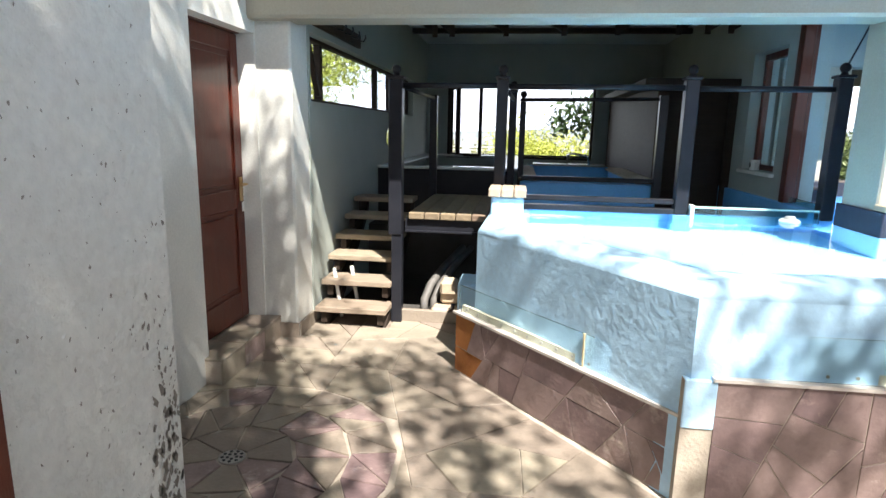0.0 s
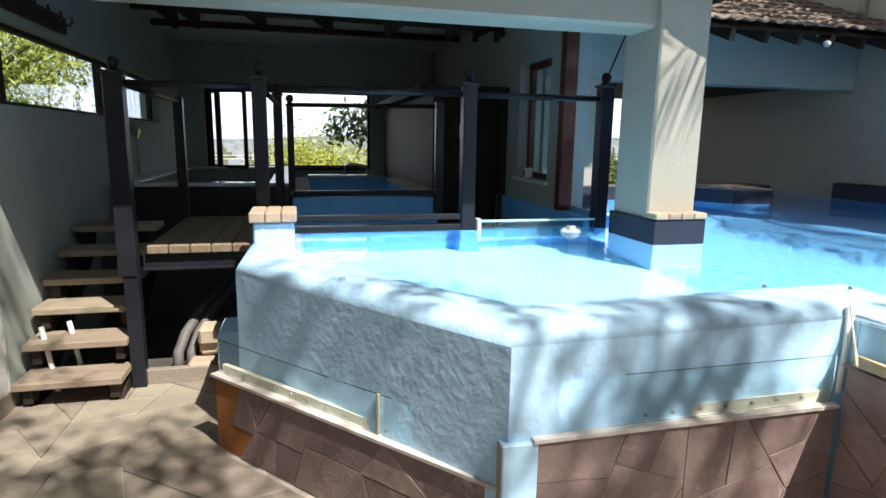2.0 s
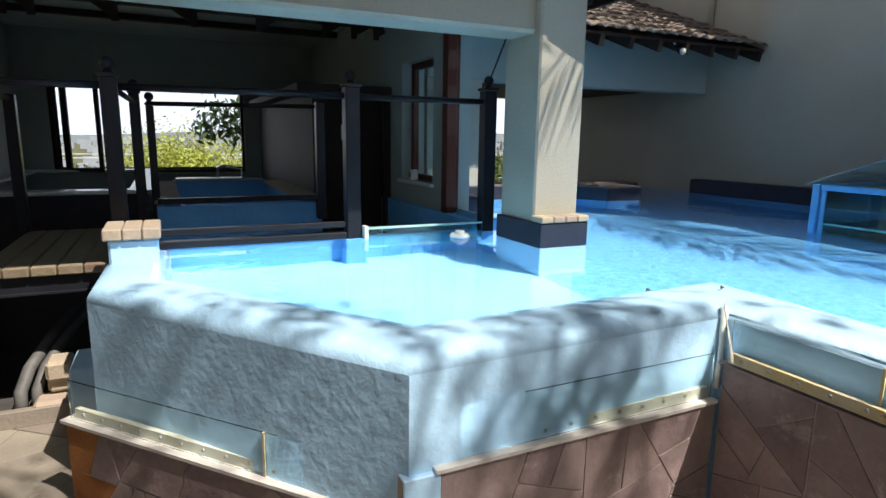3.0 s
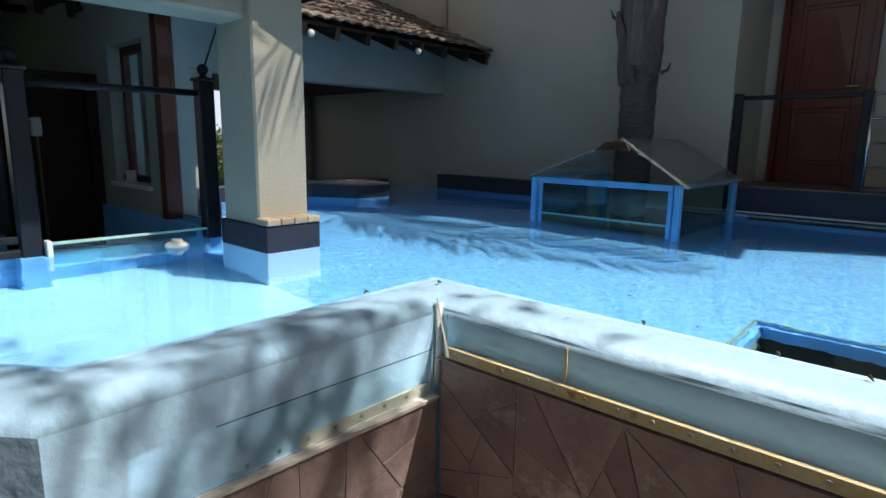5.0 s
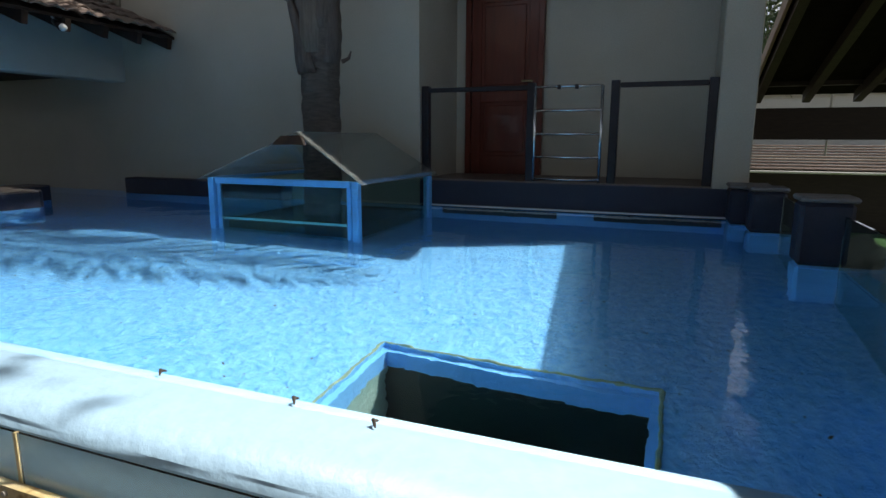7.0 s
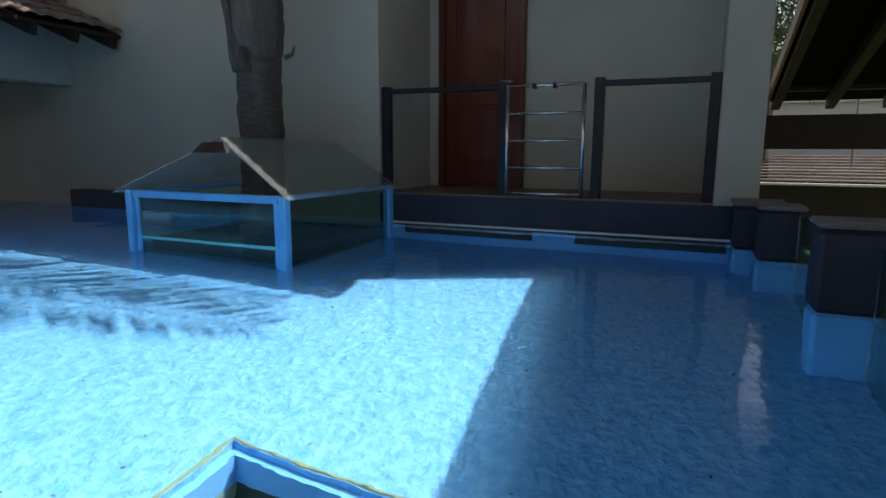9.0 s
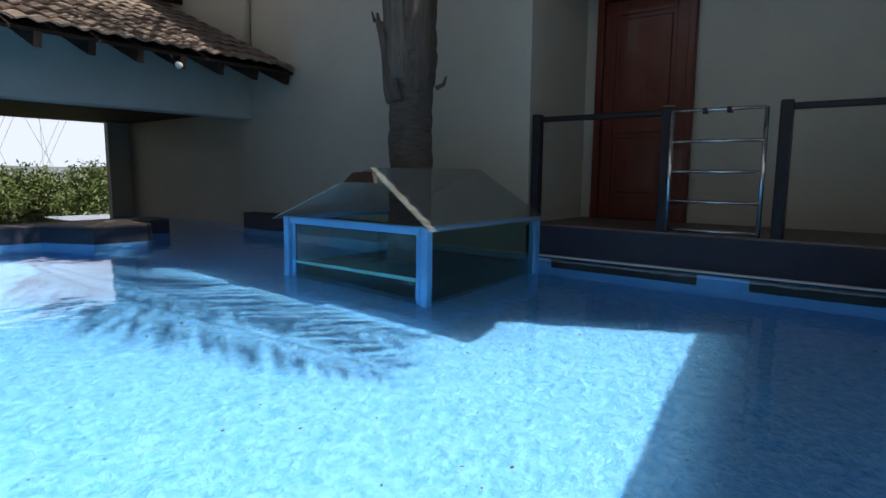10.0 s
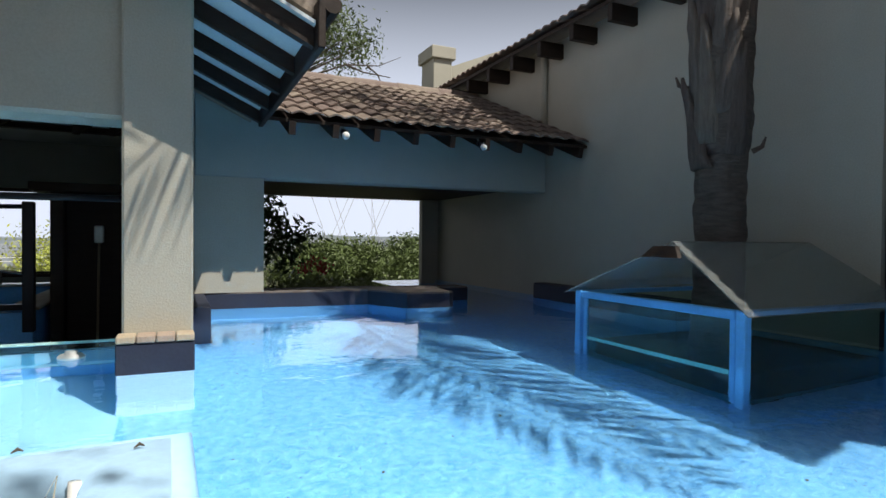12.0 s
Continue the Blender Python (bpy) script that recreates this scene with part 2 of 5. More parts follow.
def single(name, bm, mat, base, label, category, group="", kind="", smooth=False):
    bmesh.ops.translate(bm, verts=bm.verts, vec=-Vector(base))
    ob = new(name, finish(name, bm, mat, smooth))
    ob.location = base
    BASE[ob.name] = Vector(base)
    return tagged(ob, label, category, group, kind)


def hexa(bm, pts):
    v = [bm.verts.new(p) for p in pts]
    for f in ((3, 2, 1, 0), (4, 5, 6, 7), (0, 1, 5, 4), (1, 2, 6, 5), (2, 3, 7, 6), (3, 0, 4, 7)):
        bm.faces.new([v[k] for k in f])
    return v


def box(x0, x1, y0, y1, z0, z1, bevel=0.0, bm=None, seg=1):
    own = bmesh.new()
    hexa(own, [(x0, y0, z0), (x1, y0, z0), (x1, y1, z0), (x0, y1, z0), (x0, y0, z1), (x1, y0, z1), (x1, y1, z1), (x0, y1, z1)])
    if bevel:
        bmesh.ops.bevel(own, geom=own.edges[:], offset=bevel, segments=seg, affect="EDGES", profile=0.5)
    if bm is None:
        return own
    me = bpy.data.meshes.new("tmp")
    own.to_mesh(me)
    own.free()
    bm.from_mesh(me)
    bpy.data.meshes.remove(me)
    return bm


def prism(poly, z0, z1, bm=None):
    bm = bm or bmesh.new()
    a = [bm.verts.new((x, y, z0)) for x, y in poly]
    b = [bm.verts.new((x, y, z1)) for x, y in poly]
    bm.faces.new(a[::-1])
    bm.faces.new(b)
    for k in range(len(poly)):
        bm.faces.new((a[k], a[(k + 1) % len(a)], b[(k + 1) % len(a)], b[k]))
    return bm


def tube(points, radii, seg=10, bm=None, caps=True):
    """A round bar through the points; radii one number or one per point."""
    bm = bm or bmesh.new()
    pts = [Vector(p) for p in points]
    radii = [radii] * len(pts) if isinstance(radii, (int, float)) else radii
    rings, up = [], None
    for k, p in enumerate(pts):
        d = (pts[min(k + 1, len(pts) - 1)] - pts[max(k - 1, 0)]).normalized()
        up = (Vector((0, 0, 1)) if abs(d.z) < 0.9 else Vector((1, 0, 0))) if up is None else up
        side = d.cross(up).normalized()
        up = side.cross(d).normalized()
        rings.append([bm.verts.new(p + (side * math.cos(a) + up * math.sin(a)) * radii[k]) for a in (2 * math.pi * j / seg for j in range(seg))])
    for a, b in zip(rings, rings[1:]):
        for j in range(seg):
            bm.faces.new((a[j], a[(j + 1) % seg], b[(j + 1) % seg], b[j]))
    if caps:
        bm.faces.new(rings[0][::-1])
        bm.faces.new(rings[-1])
    return bm


def ball(centre, r, bm=None, seg=12):
    bm = bm or bmesh.new()
    bmesh.ops.create_uvsphere(bm, u_segments=seg, v_segments=seg // 2 + 1, radius=r, matrix=Matrix.Translation(centre))
    return bm


def sweep(line, profile, bm=None):
    """A band along a line in plan: profile points are (offset to the line's left, z)."""
    bm = bm or bmesh.new()
    pts = [Vector(p) for p in line]
    rows = []
    for k, p in enumerate(pts):
        ins = (p - pts[k - 1]).normalized() if k else (pts[1] - p).normalized()
        out = (pts[k + 1] - p).normalized() if k < len(pts) - 1 else ins
        na, nb = Vector((-ins.y, ins.x)), Vector((-out.y, out.x))
        m = (na + nb).normalized()
        m = m / max(0.3, m.dot(na))
        rows.append([bm.verts.new((p.x + m.x * o, p.y + m.y * o, z)) for o, z in profile])
    n = len(profile)
    for a, b in zip(rows, rows[1:]):
        for j in range(n):
            bm.faces.new((a[j], b[j], b[(j + 1) % n], a[(j + 1) % n]))
    bm.faces.new(rows[0])
    bm.faces.new(rows[-1][::-1])
    return bm


def wall_with_openings(axis, p0, p1, u0, u1, z0, z1, openings):
    """A wall slab between p0 and p1 on axis ('x' or 'y'), from u0 to u1 along it, with rectangular openings (ua, ub, za, zb)."""
    bm = bmesh.new()
    cuts = sorted({u0, u1, *[o[0] for o in openings], *[o[1] for o in openings]})
    for a, b in zip(cuts, cuts[1:]):
        spans, z = [], z0
        for o in sorted([o for o in openings if o[0] <= a + 1e-6 and o[1] >= b - 1e-6], key=lambda o: o[2]):
            if o[2] > z + 1e-6:
                spans.append((z, o[2]))
            z = o[3]
        if z < z1 - 1e-6:
            spans.append((z, z1))
        for za, zb in spans:
            if axis == "y":
                box(a, b, p0, p1, za, zb, bm=bm)
            else:
                box(p0, p1, a, b, za, zb, bm=bm)
    return bm


def clip_poly(poly, nx, ny, c):
    """The part of a convex polygon with nx*x + ny*y <= c."""
    out = []
    for k in range(len(poly)):
        a, b = poly[k], poly[(k + 1) % len(poly)]
        da, db = nx * a[0] + ny * a[1] - c, nx * b[0] + ny * b[1] - c
        if da <= 0:
            out.append(a)
        if da * db < 0:
            t = da / (da - db)
            out.append((a[0] + t * (b[0] - a[0]), a[1] + t * (b[1] - a[1])))
    return out


def area(poly):
    return 0.5 * abs(sum(poly[k][0] * poly[(k + 1) % len(poly)][1] - poly[(k + 1) % len(poly)][0] * poly[k][1] for k in range(len(poly))))


def shards(poly, target, gap, rnd):
    """Angular crazy paving: an outline cut again and again by straight lines, until the stones are about target in area."""
    if area(poly) < target * rnd.uniform(0.7, 1.7):
        return [poly]
    k = max(range(len(poly)), key=lambda j: math.dist(poly[j], poly[(j + 1) % len(poly)]))
    p, q = poly[k], poly[(k + 1) % len(poly)]
    t = rnd.uniform(0.38, 0.62)
    m = (p[0] + t * (q[0] - p[0]), p[1] + t * (q[1] - p[1]))
    a = math.atan2(q[1] - p[1], q[0] - p[0]) + rnd.choice((-0.62, -0.35, 0.0, 0.3, 0.6))
    nx, ny = math.cos(a), math.sin(a)
    c = nx * m[0] + ny * m[1]
    one, two = clip_poly(poly, nx, ny, c - gap / 2), clip_poly(poly, -nx, -ny, -c - gap / 2)
    if len(one) < 3 or len(two) < 3 or min(area(one), area(two)) < target * 0.18:
        return [poly]
    return shards(one, target, gap, rnd) + shards(two, target, gap, rnd)


def slab_piece(name, poly, place, thick, mat, parent, drop=0.004):
    """One flat stone: an outline in its own plane, with a worn edge. place maps (u, v, height) to the world."""
    bm = bmesh.new()
    cx, cy = sum(p[0] for p in poly) / len(poly), sum(p[1] for p in poly) / len(poly)
    low = [bm.verts.new(place(u, v, 0)) for u, v in poly]
    mid = [bm.verts.new(place(u, v, thick - drop)) for u, v in poly]
    top = []
    for u, v in poly:
        d = math.hypot(u - cx, v - cy) or 1
        k = min(0.3, drop / d)
        top.append(bm.verts.new(place(u + (cx - u) * k, v + (cy - v) * k, thick)))
    n = len(poly)
    bm.faces.new(top)
    for a, b in ((low, mid), (mid, top)):
        for j in range(n):
            bm.faces.new((a[j], a[(j + 1) % n], b[(j + 1) % n], b[j]))
    return part(name, bm, mat, parent)


def leaf_mesh(name, centres, spread, count, size, mat, rng, droop=0.0, aspect=0.38):
    """Many small pointed leaves scattered about the centres."""
    c = np.array(centres, float)
    pick = rng.integers(0, len(c), count)
    sp = np.array(spread, float)
    pos = c[pick] + rng.normal(0, 1, (count, 3)) * sp * 0.5
    d = rng.normal(0, 1, (count, 3))
    d[:, 2] -= droop
    d /= np.linalg.norm(d, axis=1)[:, None]
    s = np.cross(d, rng.normal(0, 1, (count, 3)))
    s /= np.linalg.norm(s, axis=1)[:, None]
    L = size * rng.uniform(0.6, 1.3, count)[:, None]
    w = L * aspect
    v = np.stack([pos, pos + d * L * 0.5 + s * w * 0.5, pos + d * L, pos + d * L * 0.5 - s * w * 0.5], 1).reshape(-1, 3)
    me = bpy.data.meshes.new(name)
    me.from_pydata(v.tolist(), [], (np.arange(count)[:, None] * 4 + np.arange(4)).tolist())
    me.materials.append(mat)
    return me


exec_rng = np.random.default_rng(7)

# ---- ground and distance ----
bm = bmesh.new()
rings = [(9, -0.35), (16, -0.9), (30, -3.0), (60, -8.0), (140, -18.0), (400, -30.0), (1200, -22.0), (4500, -10.0)]
prev = None
for r, z in rings:
    ring = [bm.verts.new((r * math.cos(a) + 1, r * math.sin(a) + 2, -0.35 if math.sin(a) < -0.1 and r < 40 else z)) for a in (2 * math.pi * k / 48 for k in range(48))]
    if prev is None:
        bm.faces.new(ring)
    else:
        for k in range(48):
            bm.faces.new((prev[k], prev[(k + 1) % 48], ring[(k + 1) % 48], ring[k]))
    prev = ring
structure("ground", bm, VELD, "dry green and brown veld falling away to the horizon", "ground")

# ---- courtyard ----
floor = structure("floor", prism([(-2.7, -4.3), (1.6, -4.3), (1.6, 2.5), (0.0, 4.6), (-2.7, 4.6)], -0.3, -0.008), GROUT, "courtyard floor of beige irregular slate slabs", "floor")

# pool shell
POOL_LINE = [(-0.93, 4.36), (-0.96, 3.50), (0.02, 2.22), (1.445, 2.27), (1.475, -0.95)]
ARC = [math.pi / 2 * k / 8 for k in range(9)]
PROFILE = [(0, -0.1)] + [(0.075 - 0.075 * math.cos(a), 0.915 + 0.069 * math.sin(a)) for a in ARC] + [(0.17 + 0.14 * math.sin(a), 0.924 + 0.060 * math.cos(a)) for a in ARC] + [(0.31, 0.20), (0.31, -0.1)]
pool_wall = structure("pool_wall", sweep(POOL_LINE, PROFILE), PALE_BLUE, "pale blue painted pool wall with a rounded rim", "pool wall")
for face in pool_wall.data.polygons:
    face.use_smooth = face.center.z > 0.9
PIT = (1.95, 2.80, 0.25, 1.40)
structure("pool_bay_floor", prism([(-0.80, 4.6), (-0.84, 3.56), (0.09, 2.36), (1.45, 2.40), (1.45, 7.1), (-0.80, 7.1)], 0.12, 0.27), POOL_PALE, "smooth pale turquoise floor of the pool's bay", "pool floor")
bm = bmesh.new()
for a in ((1.45, PIT[0], -0.9, 9.6), (PIT[1], 5.9, -0.9, 9.6), (PIT[0], PIT[1], -0.9, PIT[2]), (PIT[0], PIT[1], PIT[3], 9.6)):
    box(*a, 0.12, 0.27, bm=bm)
structure("pool_floor", bm, POOL_FLOOR, "blue painted pool floor under clear water", "pool floor")

WATER_Z = 0.975
water_poly = [(-0.75, 4.4), (-0.8, 3.6), (0.1, 2.4), (1.5, 2.4), (1.5, -0.55), (5.8, -0.55), (5.8, 9.55), (4.6, 9.55), (4.6, 6.4), (1.5, 6.4), (1.5, 4.4)]
bm = bmesh.new()
bm.faces.new([bm.verts.new((x, y, WATER_Z)) for x, y in water_poly])
water = structure("water", bm, WATER, "still clear pool water", "water")
water.visible_shadow = False

# ---- house structure ----
structure("wall_pier", box(-2.2, -1.84, -4.2, 1.60, -0.1, 3.2, 0.02), PLASTER_ROUGH, "rough white plastered wall with chipped pits", "wall")
structure("wall_west", wall_with_openings("x", -2.84, -2.56, -4.2, 4.0, -0.1, 3.2, [(3.04, 3.86, -0.1, 2.18)]), PLASTER_WHITE, "white plastered wall with a recessed door", "wall")
structure("wall_buttress", box(-2.62, -2.31, 3.88, 4.25, -0.1, 4.2, 0.015), PLASTER_WHITE, "white plastered buttress", "wall")
structure("wall_room_west", wall_with_openings("x", -2.52, -2.30, 4.2, 10.1, -0.1, 4.4, [(4.24, 8.6, 1.75, 2.25)]), PLASTER_GREY, "grey-green plastered wall with a strip window", "wall")
structure("wall_room_north", wall_with_openings("y", 9.9, 10.15, -2.52, 1.75, -0.1, 4.6, [(-1.95, 0.48, 1.1, 2.31)]), PLASTER_GREY, "grey-green plastered end wall with a wide window", "wall")
structure("wall_room_east", wall_with_openings("x", 1.5, 1.74, 5.12, 10.1, -0.1, 3.4, [(5.36, 6.1, 1.24, 2.33)]), PLASTER_GREY, "grey-green plastered wall with a narrow window", "wall")
structure("wall_gable", box(-2.62, 1.5, 3.76, 4.05, 2.26, 4.3, 0.02), PLASTER, "plastered beam and gable over the terrace opening", "wall")
column = structure("wall_column", box(1.45, 1.785, 3.70, 4.10, 0.2, 3.6, 0.012), PLASTER, "cream plastered square column", "column")
# added floor; its dark colour stands in for the deep shade under the landing
structure("floor_under_landing", box(-2.3, 1.5, 4.6, 5.95, -0.3, -0.02), SCREED, "added floor below the landing, dark to stand for the void's shade", "floor")
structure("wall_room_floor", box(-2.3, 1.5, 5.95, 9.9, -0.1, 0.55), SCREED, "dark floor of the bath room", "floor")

# ---- east wing ----
structure("wall_east", box(5.8, 6.8, 2.562, 9.62, -0.1, 4.0), PLASTER, "tall cream plastered house wall", "wall")
structure("wall_porch_back", box(6.8, 7.0, -0.35, 3.2, 0.9, 4.2), PLASTER, "plastered back wall of the porch", "wall")
structure("wall_porch_side", box(5.8, 6.8, -0.272, -0.002, 1.0, 4.2, 0.01), PLASTER, "plastered porch pilaster", "wall")
structure("wall_porch_floor", box(5.785, 6.8, -0.28, 2.562, 0.2, 1.222), NAVY, "dark painted porch plinth", "plinth")
# added out of view, low enough to keep sky light off the porch walls
structure("ceiling_porch", box(5.8, 6.795, -0.002, 2.562, 3.30, 3.38), DARK_TIMBER, "unseen dark ceiling added to darken the porch", "ceiling")
# unseen shadow caster; its outline sets the edge of the pool's sun patch
structure("ceiling", prism([(6.14, -1.08), (7.0, -1.08), (7.0, 2.65), (5.56, 2.65), (5.56, 0.12)], 3.66, 3.76), CEILING_PAINT, "unseen slab shaped to cast the shadow edge on the pool", "ceiling")

# ---- covered passage ----
structure("wall_passage_beam", box(1.86, 5.8, 6.30, 6.55, 2.243, 3.05, 0.012), PLASTER_GREY, "grey-green plastered beam under the tiled eave", "beam")
structure("wall_passage_pillar", box(1.86, 2.49, 6.302, 6.55, 1.13, 2.243), PLASTER, "cream plastered pillar", "pillar")
structure("wall_passage_north", wall_with_openings("y", 9.5, 9.62, 1.6, 5.8, -0.1, 3.3, [(2.0, 5.50, 0.55, 2.32)]), PLASTER, "plastered wall with a wide unglazed opening", "wall")
structure("ceiling_passage", box(1.74, 5.8, 6.55, 9.5, 2.33, 2.38), DARK_TIMBER, "dark passage ceiling", "ceiling")
PARAPET = [(1.74, 6.34), (3.53, 6.22), (3.78, 5.73), (4.22, 5.70), (4.29, 5.76), (4.29, 6.26), (4.72, 6.26), (4.72, 6.58), (1.74, 6.58)]


def grown(line, d):
    """The parapet's outline with its pool side moved out by d."""
    return [(x + (d if x > 4.2 and x < 4.5 else 0), y - (d if y < 6.5 else 0)) for x, y in line]


structure("parapet_foot", prism(PARAPET, 0.2, 0.968), POOL_BLUE, "blue painted foot of the pool parapet", "parapet")
structure("parapet", prism(grown(PARAPET, 0.01), 0.969, 1.115), NAVY, "dark painted parapet round the pool", "parapet")
structure("parapet_coping", prism(grown(PARAPET, 0.004), 1.116, 1.13), material("grey_coping", (0.20, 0.17, 0.15), 0.8, (0.13, 0.11, 0.10), 6.0, 50, 0.4), "weathered grey coping on the parapet", "coping")
structure("passage_floor", box(1.74, 4.6, 6.58, 9.5, 0.0, 0.9), SCREED, "dark floor of the covered passage", "floor")

# ---- roofs that close the place ----
ROOM_RIDGE_X, ROOM_RIDGE_Z = -0.35, 4.05


def room_roof_z(x):
    return ROOM_RIDGE_Z - abs(x - ROOM_RIDGE_X) * (ROOM_RIDGE_Z - 3.02) / (1.75 - ROOM_RIDGE_X)


bm = bmesh.new()
for xa, xb in ((-2.85, ROOM_RIDGE_X), (ROOM_RIDGE_X, 2.36)):
    za, zb = room_roof_z(xa), room_roof_z(xb)
    hexa(bm, [(xa, 3.32, za + 0.06), (xb, 3.32, zb + 0.06), (xb, 10.4, zb + 0.06), (xa, 10.4, za + 0.06),
              (xa, 3.32, za + 0.14), (xb, 3.32, zb + 0.14), (xb, 10.4, zb + 0.14), (xa, 10.4, za + 0.14)])
structure("roof", bm, ROOF_TILE, "tiled pitched roof over the bath room", "roof")
bm = bmesh.new()
hexa(bm, [(-2.95, 3.22, 3.04), (2.40, 3.22, 3.04), (1.5, 4.0, 3.6), (-2.2, 4.0, 3.6), (-2.95, 3.22, 3.12), (2.40, 3.22, 3.12), (1.5, 4.0, 3.68), (-2.2, 4.0, 3.68)])
structure("roof_hip", bm, ROOF_TILE, "tiled roof slope over the terrace opening", "roof")
structure("ceiling_room", box(-2.30, 1.50, 4.05, 9.9, 2.95, 2.98), CEILING_PAINT, "pale ceiling boards over the bath room", "ceiling")


def truss(y):
    """A tie beam under the ceiling with short hanging posts, each braced by a wedge."""
    t = thing("roof_truss", (ROOM_RIDGE_X, y, 2.56), "dark-stained timber tie beam with hanging posts below the ceiling", "truss", "roof trusses")
    part("tie_beam", box(-1.80, 1.49, y - 0.03, y + 0.03, 2.71, 2.88, 0.006), DARK_TIMBER, t)
    for k, x in enumerate((-1.70, -1.51, -0.92, -0.30, 0.26, 0.88, 1.17, 1.40)):
        z = 2.555 + 0.006 * k
        part("post", box(x - 0.03, x + 0.03, y - 0.045, y - 0.031, z, 2.94, 0.004), DARK_TIMBER, t)
        d = -0.17 if x < 0 else 0.17
        bm = bmesh.new()
        hexa(bm, [(x, y - 0.028, z + 0.03), (x + 0.02, y - 0.028, z + 0.03), (x + 0.02, y + 0.028, z + 0.03), (x, y + 0.028, z + 0.03),
                  (min(x, x + d), y - 0.028, 2.709), (max(x, x + d), y - 0.028, 2.709), (max(x, x + d), y + 0.028, 2.709), (min(x, x + d), y + 0.028, 2.709)])
        part("brace", bm, DARK_TIMBER, t)
    for y0 in (y + 0.9, y + 1.8):
        part("purlin", box(-2.28, 1.49, y0 - 0.04, y0 + 0.04, 2.88, 2.948, 0.004), DARK_TIMBER, t)
    return t


truss(6.6)
for x in (-1.08, 0.55):
    fit = thing("ceiling_downlight", (x, 7.8, 2.95), "small round downlight in the pale ceiling", "downlight", "ceiling downlights")
    part("rim", tube([(x, 7.8, 2.949), (x, 7.8, 2.935)], 0.045, 16), GREY_PIPE, fit)
    part("lens", tube([(x, 7.8, 2.934), (x, 7.8, 2.930)], 0.032, 14), BLACK_STEEL, fit)

# east eave of the room
eave = thing("eave", (2.3, 4.8, 2.8), "white soffit boards between dark rafters and fascia", "eave")
bm = bmesh.new()
za, zb = 3.00, 2.72
hexa(bm, [(1.74, 3.25, za), (2.33, 3.25, zb), (2.33, 5.48, zb), (1.74, 5.48, za), (1.74, 3.25, za + 0.02), (2.33, 3.25, zb + 0.02), (2.33, 5.48, zb + 0.02), (1.74, 5.48, za + 0.02)])
part("soffit", bm, CEILING_PAINT, eave, "white soffit boards")
for k in range(5):
    y = 3.32 + k * 0.525
    bm = bmesh.new()
    hexa(bm, [(1.74, y - 0.03, za - 0.10), (2.33, y - 0.03, zb - 0.10), (2.33, y + 0.03, zb - 0.10), (1.74, y + 0.03, za - 0.10),
              (1.74, y - 0.03, za - 0.002), (2.33, y - 0.03, zb - 0.002), (2.33, y + 0.03, zb - 0.002), (1.74, y + 0.03, za - 0.002)])
    part("rafter", bm, DARK_TIMBER, eave, "dark rafter end")
part("fascia", box(2.335, 2.375, 3.22, 5.5, 2.60, 2.84, 0.006), DARK_TIMBER, eave, "dark fascia board")
bm = tube([(2.41, 3.22, 2.82), (2.41, 5.48, 2.80)], 0.045, 10)
part("gutter", bm, DARK_TIMBER, eave)

# ---- tiled roofs ----


def roll_tile(width=0.30, length=0.36, thick=0.014, rolls=2, n=12):
    """One interlocking roof tile with two rolls, lying along +v, its low end at v = 0."""
    me_bm = bmesh.new()
    top, bot = [], []
    for j in range(2):
        v = j * length
        z0 = 0.028 if j == 0 else 0.0
        rt, rb = [], []
        for k in range(n + 1):
            u = width * k / n
            h = 0.024 * (0.5 - 0.5 * math.cos(2 * math.pi * rolls * k / n)) ** 0.7
            rt.append(me_bm.verts.new((u - width / 2, v, z0 + h + thick)))
            rb.append(me_bm.verts.new((u - width / 2, v, z0 + h)))
        top.append(rt)
        bot.append(rb)
    for k in range(n):
        me_bm.faces.new((top[0][k], top[0][k + 1], top[1][k + 1], top[1][k]))
        me_bm.faces.new((bot[0][k + 1], bot[0][k], bot[1][k], bot[1][k + 1]))
        me_bm.faces.new((bot[0][k], bot[0][k + 1], top[0][k + 1], top[0][k]))
    for k in (0, n):
        me_bm.faces.new((bot[0][k], top[0][k], top[1][k], bot[1][k]))
    return finish("roof_tile", me_bm, ROOF_TILE)


def tile_slope(parent, origin, along, up, count_u, count_v, wu=0.30, wv=0.31):
    """Rows of tiles on a slope: origin is the low corner, along and up are unit vectors in the slope."""
    a, u = Vector(along), Vector(up)
    nrm = a.cross(u).normalized()
    base = BASE[parent.name]
    rot = Matrix((a, u, nrm)).transposed().to_4x4()
    for j in range(count_v):
        for i in range(count_u):
            ob = new("roof_tile", TILE_MESH)
            ob.parent = parent
            p = Vector(origin) + a * (wu * (i + 0.5) + random.uniform(-0.004, 0.004)) + u * (wv * j) + nrm * random.uniform(0, 0.004)
            ob.matrix_local = Matrix.Translation(p - base) @ rot @ pose(0, 0, 0, 0, 0, random.uniform(-0.6, 0.6))


TILE_MESH = roll_tile()
bridge = thing("passage_roof", (4.1, 5.5, 2.7), "weathered brown concrete tiled roof over the passage", "roof")
E_Y, E_Z, R_Y, R_Z = 5.50, 2.72, 8.00, 3.74
bm = bmesh.new()
hexa(bm, [(2.3, E_Y + 0.02, E_Z - 0.05), (5.8, E_Y + 0.02, E_Z - 0.05), (5.8, R_Y, R_Z - 0.05), (2.3, R_Y, R_Z - 0.05),
          (2.3, E_Y + 0.02, E_Z - 0.02), (5.8, E_Y + 0.02, E_Z - 0.02), (5.8, R_Y, R_Z - 0.02), (2.3, R_Y, R_Z - 0.02)])
part("boarding", bm, DARK_TIMBER, bridge)
